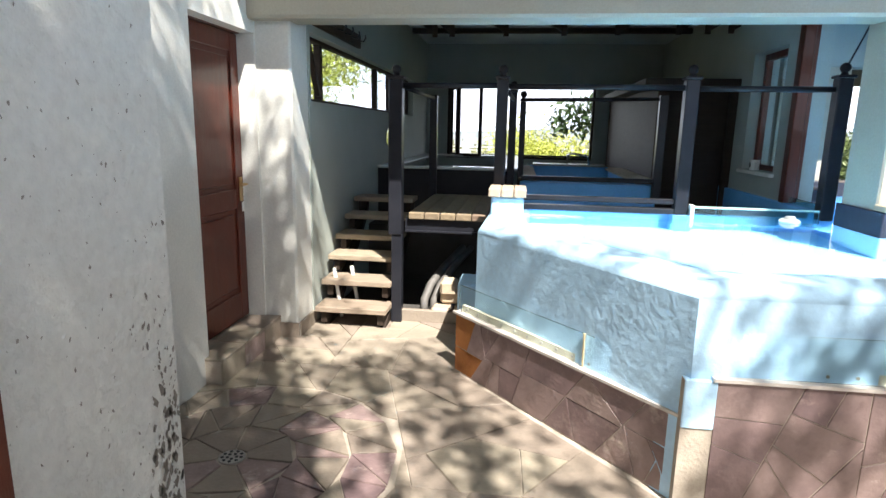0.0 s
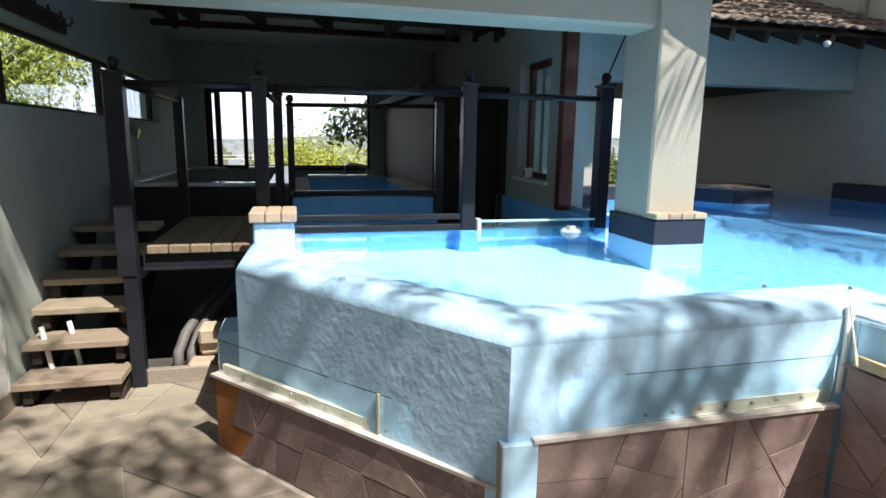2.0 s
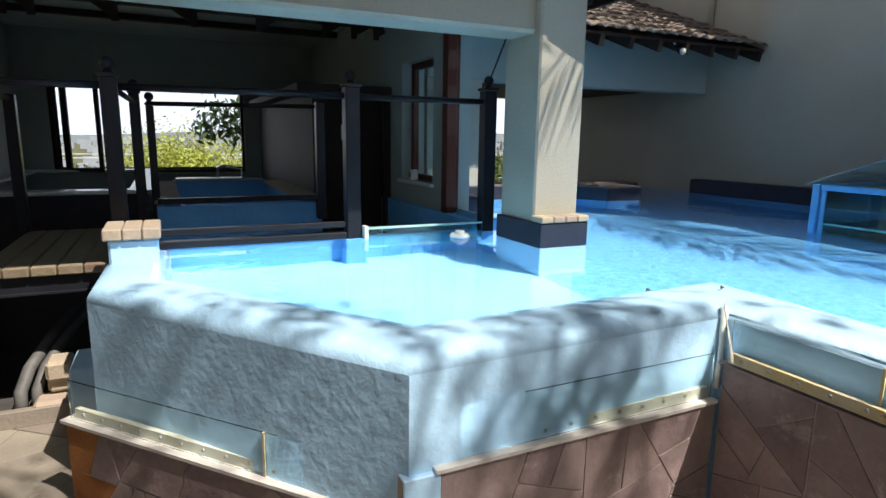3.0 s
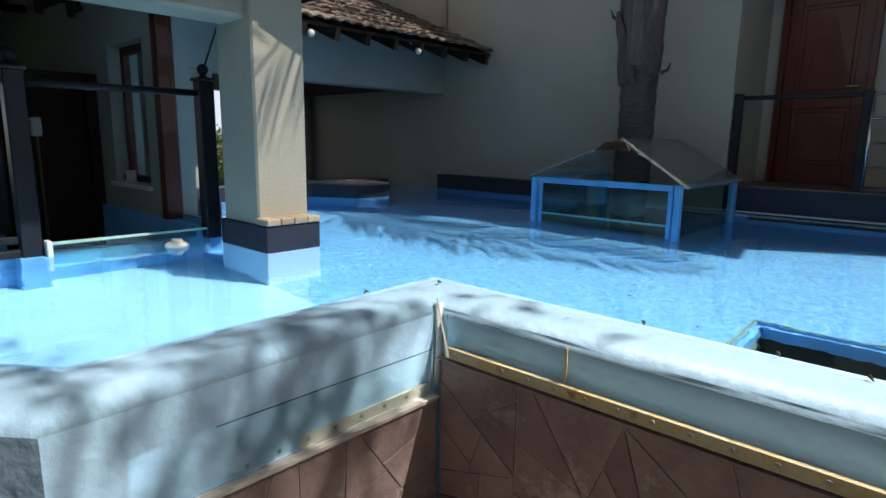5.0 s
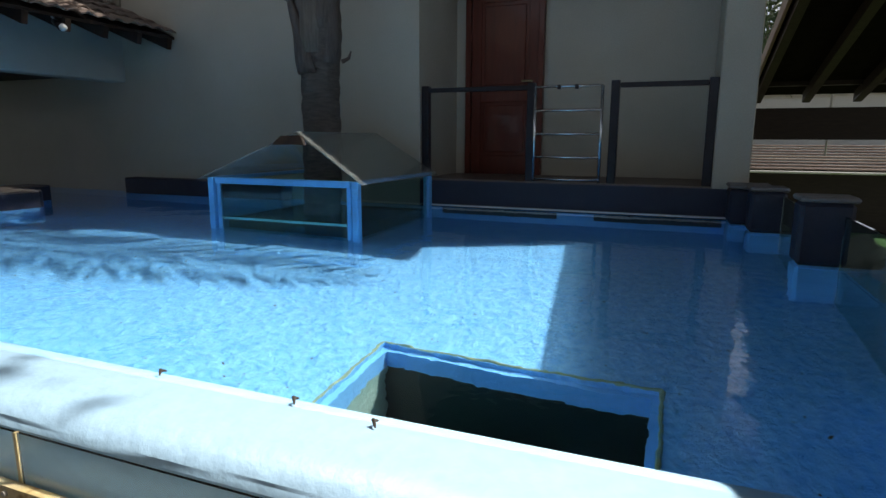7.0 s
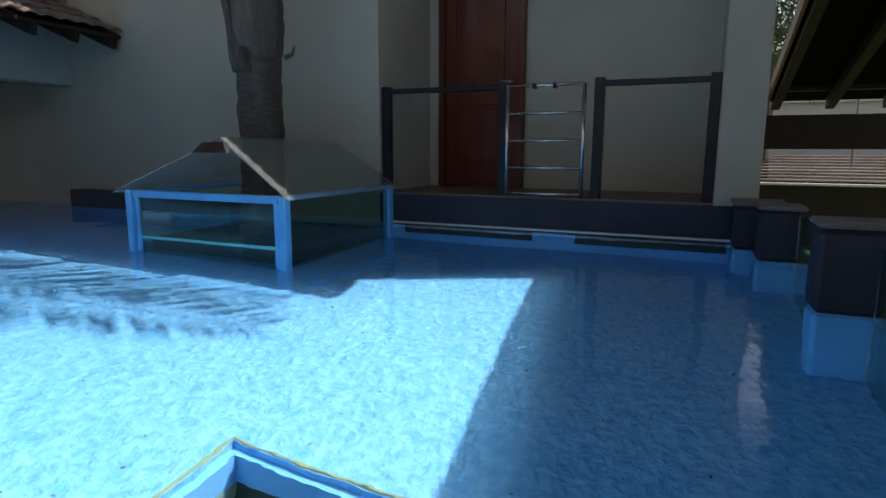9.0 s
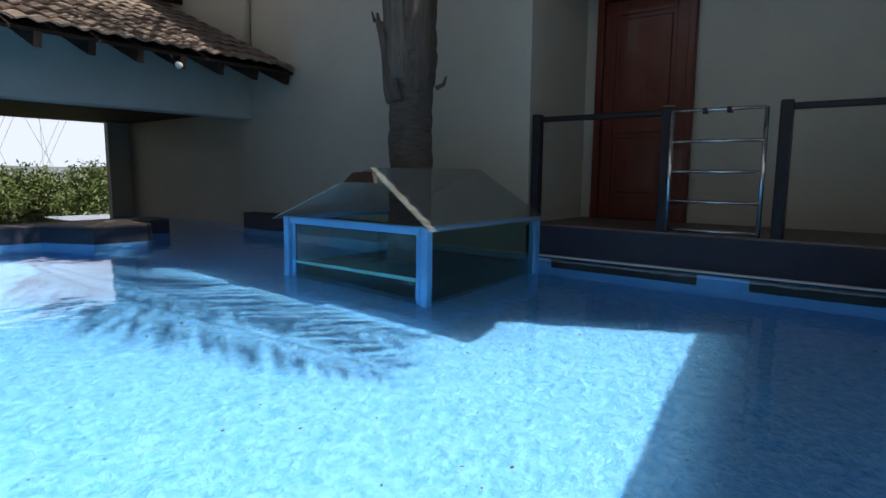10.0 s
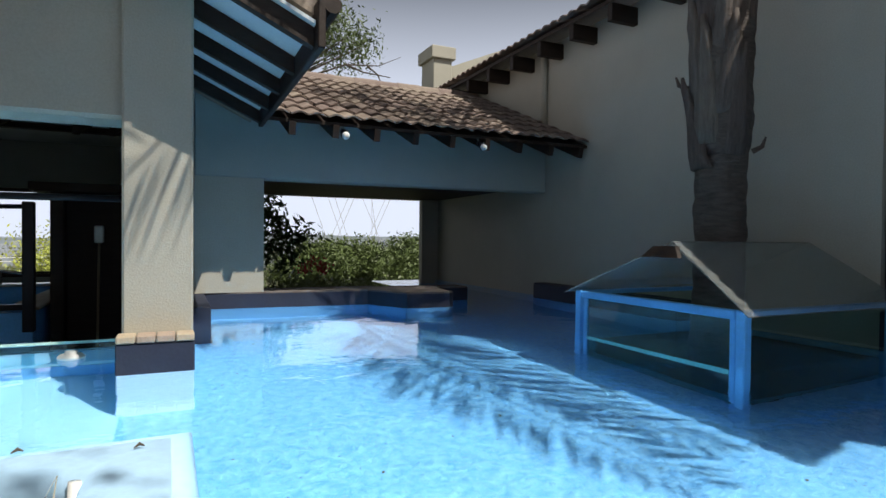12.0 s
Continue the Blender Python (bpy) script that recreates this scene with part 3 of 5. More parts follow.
bm = bmesh.new()
hexa(bm, [(2.3, R_Y, R_Z - 0.06), (5.8, R_Y, R_Z - 0.06), (5.8, 10.5, 2.68), (2.3, 10.5, 2.68), (2.3, R_Y, R_Z), (5.8, R_Y, R_Z), (5.8, 10.5, 2.74), (2.3, 10.5, 2.74)])
part("far_slope", bm, ROOF_TILE, bridge)
for k in range(9):
    x = 2.62 + k * 0.385
    bm = bmesh.new()
    s = (R_Z - E_Z) / (R_Y - E_Y)
    y0, y1 = E_Y - 0.02, 6.4
    z0, z1 = E_Z - 0.052, E_Z - 0.052 + s * (y1 - y0)
    hexa(bm, [(x - 0.028, y0 + 0.03, z0 - 0.11), (x + 0.028, y0 + 0.03, z0 - 0.11), (x + 0.028, y1, z1 - 0.13), (x - 0.028, y1, z1 - 0.13),
              (x - 0.028, y0, z0), (x + 0.028, y0, z0), (x + 0.028, y1, z1), (x - 0.028, y1, z1)])
    part("rafter", bm, DARK_TIMBER, bridge)
for k in range(11):
    part("ridge_tile", tube([(2.32 + k * 0.31, R_Y + 0.02, R_Z + 0.0), (2.32 + k * 0.31 + 0.33, R_Y + 0.02, R_Z + 0.0)], 0.085 + 0.006 * (k % 2), 10), ROOF_TILE, bridge)
up = Vector((0, R_Y - E_Y, R_Z - E_Z)).normalized()
tile_slope(bridge, (2.28, E_Y - 0.03, E_Z - 0.02), (1, 0, 0), up, 11, 9, 0.318, 0.297)

house_roof = thing("house_roof", (5.7, 6.0, 4.3), "dark tiled house roof with black rafter ends", "roof")
s = 0.36
bm = bmesh.new()
hexa(bm, [(5.46, -0.2, 3.93), (9.5, -0.2, 3.93 + s * 4.04), (9.5, 9.9, 3.93 + s * 4.04), (5.46, 9.9, 3.93),
          (5.46, -0.2, 3.97), (9.5, -0.2, 3.97 + s * 4.04), (9.5, 9.9, 3.97 + s * 4.04), (5.46, 9.9, 3.97)])
part("boarding", bm, DARK_TIMBER, house_roof)
for k in range(12):
    y = 3.0 + k * 0.6
    part("rafter", box(5.48, 5.82, y - 0.035, y + 0.035, 3.77, 3.94, 0.005), DARK_TIMBER, house_roof)
up = Vector((1, 0, s)).normalized()
tile_slope(house_roof, (5.40, 9.85, 3.96), (0, -1, 0), up, 33, 3, 0.31, 0.30)
chim = thing("chimney", (6.3, 10.75, -0.9), "cream plastered chimney with a flat cap", "chimney")
part("shaft", box(6.11, 6.49, 10.46, 11.04, -1.0, 5.08, 0.01), PLASTER, chim)
part("cap", box(6.05, 6.55, 10.4, 11.1, 5.08, 5.31, 0.012), PLASTER, chim)
bm = bmesh.new()
hexa(bm, [(6.3, 11.2, 3.0), (12, 11.2, 3.0), (12, 11.5, 3.0), (6.3, 11.5, 3.0), (6.3, 11.2, 4.98), (12, 11.2, 7.4), (12, 11.5, 7.4), (6.3, 11.5, 4.98)])
structure("wall_far_gable", bm, PLASTER, "cream plastered gable behind the chimney", "wall")
part_pipe = thing("downpipe", (5.76, 6.30, 3.1), "plaster-coloured rainwater pipe on the house wall", "pipe")
part("pipe", tube([(5.765, 6.30, 3.05), (5.765, 6.30, 4.0)], 0.04, 12), PLASTER, part_pipe, smooth=True)

# lamps under the eave
for x in (3.10, 4.52):
    l = thing("eave_spotlight", (x, 5.62, 2.62), "small white spotlight under the tiled eave", "spotlight", "eave spotlights")
    part("bracket", tube([(x, 5.66, 2.70), (x, 5.59, 2.63)], 0.012, 8), WHITE_PLASTIC, l)
    part("shade", tube([(x, 5.64, 2.655), (x, 5.54, 2.60)], [0.025, 0.042], 12), BLACK_STEEL, l, "black lamp hood", smooth=True)
    part("bulb", ball((x, 5.525, 2.592), 0.036), WHITE_PLASTIC, l, "white glass bulb", smooth=True)

# ---- courtyard things ----
circle = (-2.02, 2.25)
DISC = 0.80


def convex_parts():
    """The courtyard outline as convex pieces."""
    return [[(-2.56, -4.2), (1.5, -4.2), (1.5, -1.204), (-2.56, -1.204)], [(-2.56, -1.2), (1.40, -1.2), (1.40, 2.15), (-2.56, 2.15)], [(-2.56, 2.154), (0.02, 2.154), (-1.04, 3.40), (-2.56, 3.40)], [(-2.56, 3.404), (-1.04, 3.404), (-0.98, 4.5), (-2.56, 4.5)]]


def flat(u, v, h):
    return (u, v, -0.008 + h)


def outside_disc(poly):
    """Cuts a polygon back to the side of a chord of the mosaic that it lies on."""
    cx = sum(p[0] for p in poly) / len(poly)
    cy = sum(p[1] for p in poly) / len(poly)
    d = math.hypot(cx - circle[0], cy - circle[1])
    if d < DISC * 0.86:
        return []
    nx, ny = (cx - circle[0]) / d, (cy - circle[1]) / d
    return clip_poly(poly, -nx, -ny, -(nx * circle[0] + ny * circle[1] + DISC + 0.004)) if d < DISC + 0.9 and min(math.hypot(p[0] - circle[0], p[1] - circle[1]) for p in poly) < DISC + 0.02 else poly


rf = random.Random(12)
for bounds in convex_parts():
    for poly in shards(bounds, 0.17, 0.006, rf):
        poly = outside_disc(poly)
        if len(poly) > 2:
            slab_piece("slab", poly, flat, 0.0095 + rf.uniform(-0.0015, 0.0015), SLAB, floor, 0.003)
for ring, (r0, r1, n) in enumerate(((0.0, 0.30, 7), (0.30, 0.56, 12), (0.56, 0.79, 17))):
    for k in range(n):
        a0, a1 = 2 * math.pi * (k + 0.3 * ring) / n, 2 * math.pi * (k + 1 + 0.3 * ring) / n
        ga = 0.007 / max(r1, 0.1)
        q = lambda r, a: (circle[0] + r * math.cos(a), circle[1] + r * math.sin(a))
        if r0 == 0:
            pieces = [[q(0.075, a0 + 0.05), q(r1, a0 + ga), q(r1, a1 - ga), q(0.075, a1 - 0.05)]]
        else:
            am = (a0 + a1) / 2
            pieces = [[q(r0 + 0.005, a0 + ga), q(r1 - 0.004, a0 + ga), q(r0 + 0.005, a1 - 2 * ga)], [q(r1 - 0.004, a0 + 3 * ga), q(r1 - 0.004, a1 - ga), q(r0 + 0.006, a1 - ga)]]
        for poly in pieces:
            poly = [(min(max(x, -2.555), 9), y) for x, y in poly]
            slab_piece("mosaic_stone", poly, flat, 0.011 + random.uniform(-0.002, 0.002), SLATE_RED if random.random() < 0.35 else SLAB, floor, 0.003)
drain = thing("floor_drain", (circle[0], circle[1], 0.0), "round dark grated drain set in the stone mosaic", "drain")
part("rim", tube([(circle[0], circle[1], -0.004), (circle[0], circle[1], 0.005)], 0.062, 20), GREY_PIPE, drain)
for r, n in ((0.045, 9), (0.022, 5)):
    for k in range(n):
        a = 2 * math.pi * k / n
        part("hole", tube([(circle[0] + r * math.cos(a), circle[1] + r * math.sin(a), 0.004), (circle[0] + r * math.cos(a), circle[1] + r * math.sin(a), 0.007)], 0.0085, 8), BLACK_STEEL, drain)


def panel_door(name, x, y0, y1, z0, z1, label, side=1, mat=RED_TIMBER, kind_name="door"):
    """A two-panel timber door in a plane of constant x; side: the way it faces."""
    d = thing(name, (x, (y0 + y1) / 2, z0), label, "door", kind="structure")
    f = lambda a: x + side * a
    part("leaf", box(min(f(-0.04), f(0)), max(f(-0.04), f(0)), y0, y1, z0, z1, 0.003), mat, d)
    w, st = y1 - y0, 0.105
    mid = z0 + (z1 - z0) * 0.44

    def slab(n, ya, yb, za, zb, h0, h1, bv):
        part(n, box(min(f(h0), f(h1)), max(f(h0), f(h1)), ya, yb, za, zb, bv), mat, d)

    for n, ya, yb, za, zb in (("stile", y0, y0 + st, z0, z1), ("stile", y1 - st, y1, z0, z1), ("rail", y0 + st, y1 - st, z0, z0 + 0.2), ("rail", y0 + st, y1 - st, mid - 0.07, mid + 0.07), ("rail", y0 + st, y1 - st, z1 - 0.12, z1)):
        slab(n, ya, yb, za, zb, 0.001, 0.014, 0.004)
    for za, zb in ((z0 + 0.2, mid - 0.07), (mid + 0.07, z1 - 0.12)):
        slab("panel", y0 + st + 0.035, y1 - st - 0.035, za + 0.035, zb - 0.035, 0.001, 0.010, 0.008)
    return d


door = panel_door("door_1", -2.70, 3.09, 3.86, 0.17, 2.17, "closed red-brown panelled timber door with brass handle")
part("frame", box(-2.76, -2.665, 3.03, 3.088, 0.17, 2.23, 0.004), RED_TIMBER, door)
part("frame", box(-2.76, -2.665, 3.862, 3.90, 0.17, 2.23, 0.004), RED_TIMBER, door)
part("frame", box(-2.76, -2.665, 3.088, 3.862, 2.175, 2.23, 0.004), RED_TIMBER, door)
handle = part("handle", box(-2.684, -2.676, 3.79, 3.832, 1.03, 1.20, 0.002), BRASS, door, "brass lever handle and plate")
part("lever", tube([(-2.68, 3.81, 1.15), (-2.635, 3.81, 1.15), (-2.632, 3.73, 1.148)], 0.008, 8), BRASS, handle)
part("key_tag", box(-2.672, -2.668, 3.795, 3.825, 0.955, 1.025, 0.001), WHITE_PLASTIC, handle, "pale key tag")
part("reveal", box(-2.84, -2.76, 3.0, 3.95, 0.0, 2.3), PLASTER_WHITE, door)
step = thing("door_step", (-2.5, 3.45, 0.0), "stone tiled step below the timber door", "step")
part("core", box(-2.76, -2.46, 2.99, 3.90, -0.02, 0.148), GROUT, step)
for k in range(3):
    ya, yb = 2.985 + k * 0.306, 2.985 + k * 0.306 + 0.300
    part("tile", box(-2.68, -2.445, ya, yb, 0.149, 0.165, 0.003), SLAB, step)
    part("tile", box(-2.459, -2.445, ya, yb, 0.0, 0.146, 0.003), SLATE_RED if k == 1 else SLAB, step)
for k in range(2):
    ya = 3.905 + k * 0.172
    single("skirting_tile", box(-2.309, -2.295, ya, ya + 0.168, 0.002, 0.115, 0.002), SLAB, (-2.3, ya + 0.08, 0.0), "stone skirting tile along the white buttress", "skirting tile", "skirting tiles")
single("skirting_tile", box(-2.558, -2.30, 3.862, 3.878, 0.002, 0.115, 0.002), SLAB, (-2.43, 3.87, 0.0), "stone skirting tile along the white buttress", "skirting tile", "skirting tiles")
near_door = thing("door_2", (-1.83, 0.6, 0.0), "edge of a red-brown timber door frame", "door", kind="structure")
part("frame", box(-1.842, -1.80, 0.77, 0.890, 0.0, 2.1, 0.006), RED_TIMBER, near_door)
part("leaf", box(-1.838, -1.815, 0.02, 0.768, 0.0, 2.1, 0.003), RED_TIMBER, near_door)

# chips in the rough plaster: flat dark marks painted for their shadowed relief
chips = thing("plaster_damage", (-1.84, 1.4, 0.6), "chipped pits in the rough white plaster, their shadows painted as flat dark marks", "damage", kind="stuff")
bm = bmesh.new()
rc = random.Random(17)
for k in range(380):
    if k < 210:
        y, z = 1.585 - abs(rc.gauss(0, 0.07)) - 0.05 * rc.random(), min(1.25, 0.1 + abs(rc.gauss(0.45, 0.33)))
        r = rc.choice((0.002, 0.003, 0.004, 0.006, 0.010)) * (1.5 if z < 0.75 else 0.8)
    else:
        y, z = rc.uniform(0.92, 1.56), rc.uniform(0.2, 2.1)
        r = rc.choice((0.0015, 0.002, 0.003, 0.0045))
    n, tilt = 10, rc.uniform(-0.5, 0.5)
    pts = []
    for q in range(n):
        u, v = r * rc.uniform(0.45, 1.2) * math.cos(6.283 * q / n), r * rc.uniform(0.7, 2.2) * math.sin(6.283 * q / n)
        pts.append((y + u + v * tilt, z + v))
    if max(p[0] for p in pts) < 1.578:
        bm.faces.new([bm.verts.new((-1.8375, a, b)) for a, b in pts])
part("pits", bm, material("pit_shadow", (0.36, 0.33, 0.29), 0.95, (0.20, 0.18, 0.16), 30.0, 90, 0.6), chips)

# ---- pool wall cladding, ledges and splash guards ----


def cladding(name, p, q, z1, ledge_w, guard, label, seam_at=(), guard_z=0.17, first=0.0):
    """Stone cladding along the foot of the pool wall from p to q in plan, with its ledge, sealant strip and acrylic guard."""
    p, q = Vector(p), Vector(q)
    L = (q - p).length
    a = (q - p).normalized()
    n = Vector((a.y, -a.x))
    c = thing(name, (*((p + q) / 2), 0.0), label, "cladding", "pool wall cladding")

    def place(u, v, h):
        w = p + a * u + n * h
        return (w.x, w.y, v)

    def bar(u0, u1, h0, h1, z0, zz):
        bm = bmesh.new()
        hexa(bm, [place(u0, z0, h0), place(u1, z0, h0), place(u1, z0, h1), place(u0, z0, h1), place(u0, zz, h0), place(u1, zz, h0), place(u1, zz, h1), place(u0, zz, h1)])
        return bm

    part("backing", bar(0, L, -0.09, -0.012, -0.05, z1 - 0.004), GROUT, c)
    rnd = random.Random(hash(round(L * 1000)) % 1000)
    for poly in shards([(first, 0.0), (L, 0.0), (L, z1 - 0.004), (first, z1 - 0.004)], 0.042, 0.005, rnd):
        rusty = L > 1.5 and z1 < 0.45 and sum(t[0] for t in poly) / len(poly) < 0.16
        slab_piece("stone_tile", poly, lambda u, v, h: place(u, v, h - 0.013), 0.006 + rnd.uniform(-0.002, 0.002), RUST if rusty else SLATE_RED, c, 0.002)
    high = z1 > 0.7
    part("ledge", bar(first - 0.02, L, -0.09, ledge_w, z1, z1 + (0.006 if high else 0.014)), SLATE_RED if high else IVORY, c, "stone ledge" if high else "ivory stone ledge")
    s0, s1 = (-0.028, -0.004) if high else (-0.07, -0.045)
    part("sealant", bar(first + 0.02, L - 0.01, s0, s1, z1 + 0.015, z1 + 0.058), YELLOWED if high else IVORY_OLD, c, "yellowed sealant strip")
    k = first + 0.08
    while k < L - 0.05:
        w0, w1 = Vector(place(k, z1 + 0.040, s1 - 0.001)), Vector(place(k, z1 + 0.040, s1 + 0.007))
        part("bolt", tube([w0, w1], 0.0075, 8), GREY_PIPE, c)
        k += 0.115
    edges = [first, *seam_at, L]
    for u0, u1 in zip(edges, edges[1:]):
        g = part("splash_guard", bar(u0 + 0.006, u1 - 0.006, -0.037, -0.030, z1 + 0.015, z1 + guard_z), ACRYLIC, c, "clear acrylic splash guard")
        g.visible_shadow = False
    for u in seam_at:
        part("seam", bar(u - 0.005, u + 0.005, -0.038, -0.027, z1 + 0.015, z1 + guard_z), YELLOWED, c)
    return c


cladding("stone_cladding", (-1.09, 3.49), (-0.005, 2.245), 0.385, 0.004, True, "purple-brown stone cladding with rust stains below the pool wall", (1.08,), 0.19)
cladding("stone_cladding", (-0.005, 2.195), (1.383, 2.205), 0.575, 0.004, True, "purple-brown stone cladding with ivory ledge below the rim", (), 0.205, 0.13)
cladding("stone_cladding", (1.385, 2.20), (1.408, -0.9), 0.745, 0.004, True, "purple-brown stone cladding with yellowed sealant strip", (0.56,), 0.185)
single("corner_filler", box(-0.005, 0.125, 2.20, 2.27, 0.36, 0.575, 0.004), PALE_BLUE, (0.06, 2.23, 0.36), "pale blue painted filler between two ledges", "filler")

flap = thing("acrylic_flap", (1.37, 2.20, 0.76), "broken acrylic corner piece leaning on the pool wall", "acrylic sheet")
for name, tri, mat in (("sheet", ((1.285, 2.196, 0.765), (1.40, 2.235, 0.995), (1.372, 2.150, 0.770)), ACRYLIC), ("edge_tape", ((1.372, 2.150, 0.770), (1.40, 2.235, 0.995), (1.384, 2.146, 0.770)), IVORY_OLD)):
    bm = bmesh.new()
    a, b, c = (Vector(v) for v in tri)
    off = (b - a).cross(c - a).normalized() * 0.005
    lo, hi = [bm.verts.new(v) for v in (a, b, c)], [bm.verts.new(v + off) for v in (a, b, c)]
    bm.faces.new(lo[::-1])
    bm.faces.new(hi)
    for k in range(3):
        bm.faces.new((lo[k], lo[(k + 1) % 3], hi[(k + 1) % 3], hi[k]))
    part(name, bm, mat, flap).visible_shadow = False
bm = tube([(1.415, 2.245, 0.62), (1.428, 2.25, 0.80), (1.44, 2.262, 0.962)], [0.014, 0.011, 0.018], 7)
part("silicone_bead", bm, WHITE_PLASTIC, flap, "white silicone smear", smooth=True)

# capped end pillar of the pool wall
pillar = thing("pool_end_pillar", (-0.79, 4.1, 0.9), "pale blue pillar with a tan brick cap", "pillar")
part("body", box(-0.905, -0.675, 3.99, 4.28, 0.85, 1.10, 0.012), PALE_BLUE, pillar)
for k in range(3):
    part("cap_brick", box(-0.925 + k * 0.09, -0.925 + k * 0.09 + 0.086, 3.96, 4.30, 1.102, 1.160, 0.006), CAPSTONE, pillar)

# ---- stairs and landing ----
stairs = thing("staircase", (-1.98, 4.7, 0.0), "open timber staircase with worn plank treads", "staircase")
TREADS = [(4.14, 0.165), (4.31, 0.345), (4.49, 0.515), (4.70, 0.655), (4.98, 0.79), (5.30, 0.915)]
for y, z in TREADS:
    part("tread", box(-2.275, -1.70, y, y + 0.27, z - 0.045, z, 0.006), TREAD, stairs)
    for x in (-2.24, -1.78):
        part("bearer", box(x, x + 0.05, y + 0.04, y + 0.20, max(0.0, z - 0.14), z - 0.046, 0.003), DARK_TIMBER, stairs)
for x in (-2.22, -1.76):
    bm = bmesh.new()
    hexa(bm, [(x, 4.2, 0.0), (x + 0.045, 4.2, 0.0), (x + 0.045, 4.42, 0.0), (x, 4.42, 0.0), (x, 5.45, 0.72), (x + 0.045, 5.45, 0.72), (x + 0.045, 5.5, 0.86), (x, 5.5, 0.86)])
    part("stringer", bm, DARK_TIMBER, stairs)
for x, y in ((-2.12, 4.36), (-2.0, 4.46)):
    part("brace", tube([(x, y, 0.02), (x - 0.08, y + 0.06, 0.42)], 0.016, 8), WHITE_PLASTIC, stairs, "pale pipe under the stairs")
deck = thing("timber_landing", (-1.24, 5.0, 0.7), "worn plank landing on black steel channels", "landing")
for k in range(5):
    part("plank", box(-1.585 + k * 0.128, -1.585 + k * 0.128 + 0.122, 4.46, 5.92, 0.845, 0.90, 0.006), PLANK, deck)
part("channel", box(-1.62, -0.93, 4.50, 4.56, 0.735, 0.842, 0.004), BLACK_STEEL, deck, "black steel channel")
part("channel", box(-1.62, -0.93, 5.80, 5.86, 0.735, 0.842, 0.004), BLACK_STEEL, deck)
part("flange", box(-1.62, -0.93, 4.485, 4.50, 0.735, 0.75, 0.002), BLACK_STEEL, deck)
under = thing("pump_pipes", (-1.3, 4.7, 0.0), "bent grey pool pipes below the landing", "pipes")
for k, (x, r) in enumerate(((-1.46, 0.035), (-1.38, 0.03))):
    part("pipe", tube([(x, 4.52, 0.02), (x, 4.56, 0.15), (x + 0.04, 4.64, 0.26), (x + 0.12, 4.9, 0.36), (x + 0.24, 5.4, 0.44)], r, 10), DARK_PIPE, under, smooth=True)
rubble = thing("stone_pile", (-1.2, 4.55, 0.0), "stack of tan stones under the landing", "stones")
for k, (x, y, z, w) in enumerate(((-1.30, 4.5, 0.07, 0.17), (-1.12, 4.52, 0.07, 0.16), (-1.22, 4.6, 0.2, 0.2), (-1.25, 4.56, 0.28, 0.14), (-1.08, 4.62, 0.22, 0.12))):
    bm = box(x - w / 2, x + w / 2, y - 0.09, y + 0.09, z - 0.065, z + 0.055, 0.02)
    part("stone", bm, CAPSTONE, rubble)
single("low_kerb", box(-1.63, -1.06, 4.40, 4.45, 0.0, 0.10, 0.004), SLAB, (-1.35, 4.42, 0.0), "low stone kerb below the landing", "kerb")
single("blue_trough", box(-1.12, -0.965, 3.92, 4.25, 0.22, 0.47, 0.012), PALE_BLUE, (-1.04, 4.1, 0.22), "pale blue painted pump trough beside the pool wall", "trough")

# ---- terrace railing ----


def post(parent, x, y, z0, z1, w, finial=True):
    p = part("post", box(x - w / 2, x + w / 2, y - w / 2, y + w / 2, z0, z1, 0.006), BLACK_STEEL, parent, "square black post")
    if finial:
        part("cap", box(x - w * 0.62, x + w * 0.62, y - w * 0.62, y + w * 0.62, z1 + 0.001, z1 + 0.022, 0.005), BLACK_STEEL, p)
        part("neck", tube([(x, y, z1 + 0.02), (x, y, z1 + 0.045)], [0.03, 0.018], 10), BLACK_STEEL, p)
        part("ball", ball((x, y, z1 + 0.072), 0.036), BLACK_STEEL, p, smooth=True)
    return p


rail = thing("terrace_railing", (-0.1, 4.4, 0.9), "black painted post and rail fence with ball finials", "railing")
post(rail, -1.675, 4.40, 0.73, 1.93, 0.105)
part("lower_post", box(-1.705, -1.62, 4.36, 4.44, 0.0, 0.729, 0.004), BLACK_STEEL, rail)
post(rail, -0.865, 4.40, 1.0, 1.935, 0.085)
post(rail, 0.49, 4.40, 0.90, 1.945, 0.095)
post(rail, 1.50, 4.40, 0.92, 1.965, 0.095)
for xa, xb in ((-1.62, -0.91), (-0.82, 0.44), (0.54, 1.45)):
    part("handrail", tube([(xa, 4.40, 1.885), (xb, 4.40, 1.89)], 0.021, 12), BLACK_STEEL, rail, "round black handrail", smooth=True)
part("bottom_rail", box(-0.82, 0.44, 4.375, 4.425, 1.045, 1.085, 0.004), BLACK_STEEL, rail)
part("bottom_rail", box(-0.82, 0.44, 4.36, 4.44, 0.965, 1.015, 0.004), BLACK_STEEL, rail)
post(rail, -1.60, 5.90, 0.86, 1.90, 0.075, False)
post(rail, -0.80, 5.90, 0.86, 1.94, 0.075)
post(rail, -0.70, 6.10, 0.9, 1.86, 0.06)
post(rail, 0.645, 5.90, 0.9, 1.93, 0.08, False)
part("handrail", tube([(-1.655, 4.46, 1.885), (-1.60, 5.86, 1.87)], 0.019, 10), BLACK_STEEL, rail, smooth=True)
part("handrail", tube([(-0.855, 4.46, 1.885), (-0.80, 5.86, 1.87)], 0.019, 10), BLACK_STEEL, rail, smooth=True)
part("handrail", tube([(-0.69, 5.95, 1.87), (0.60, 5.90, 1.89)], 0.019, 10), BLACK_STEEL, rail, smooth=True)
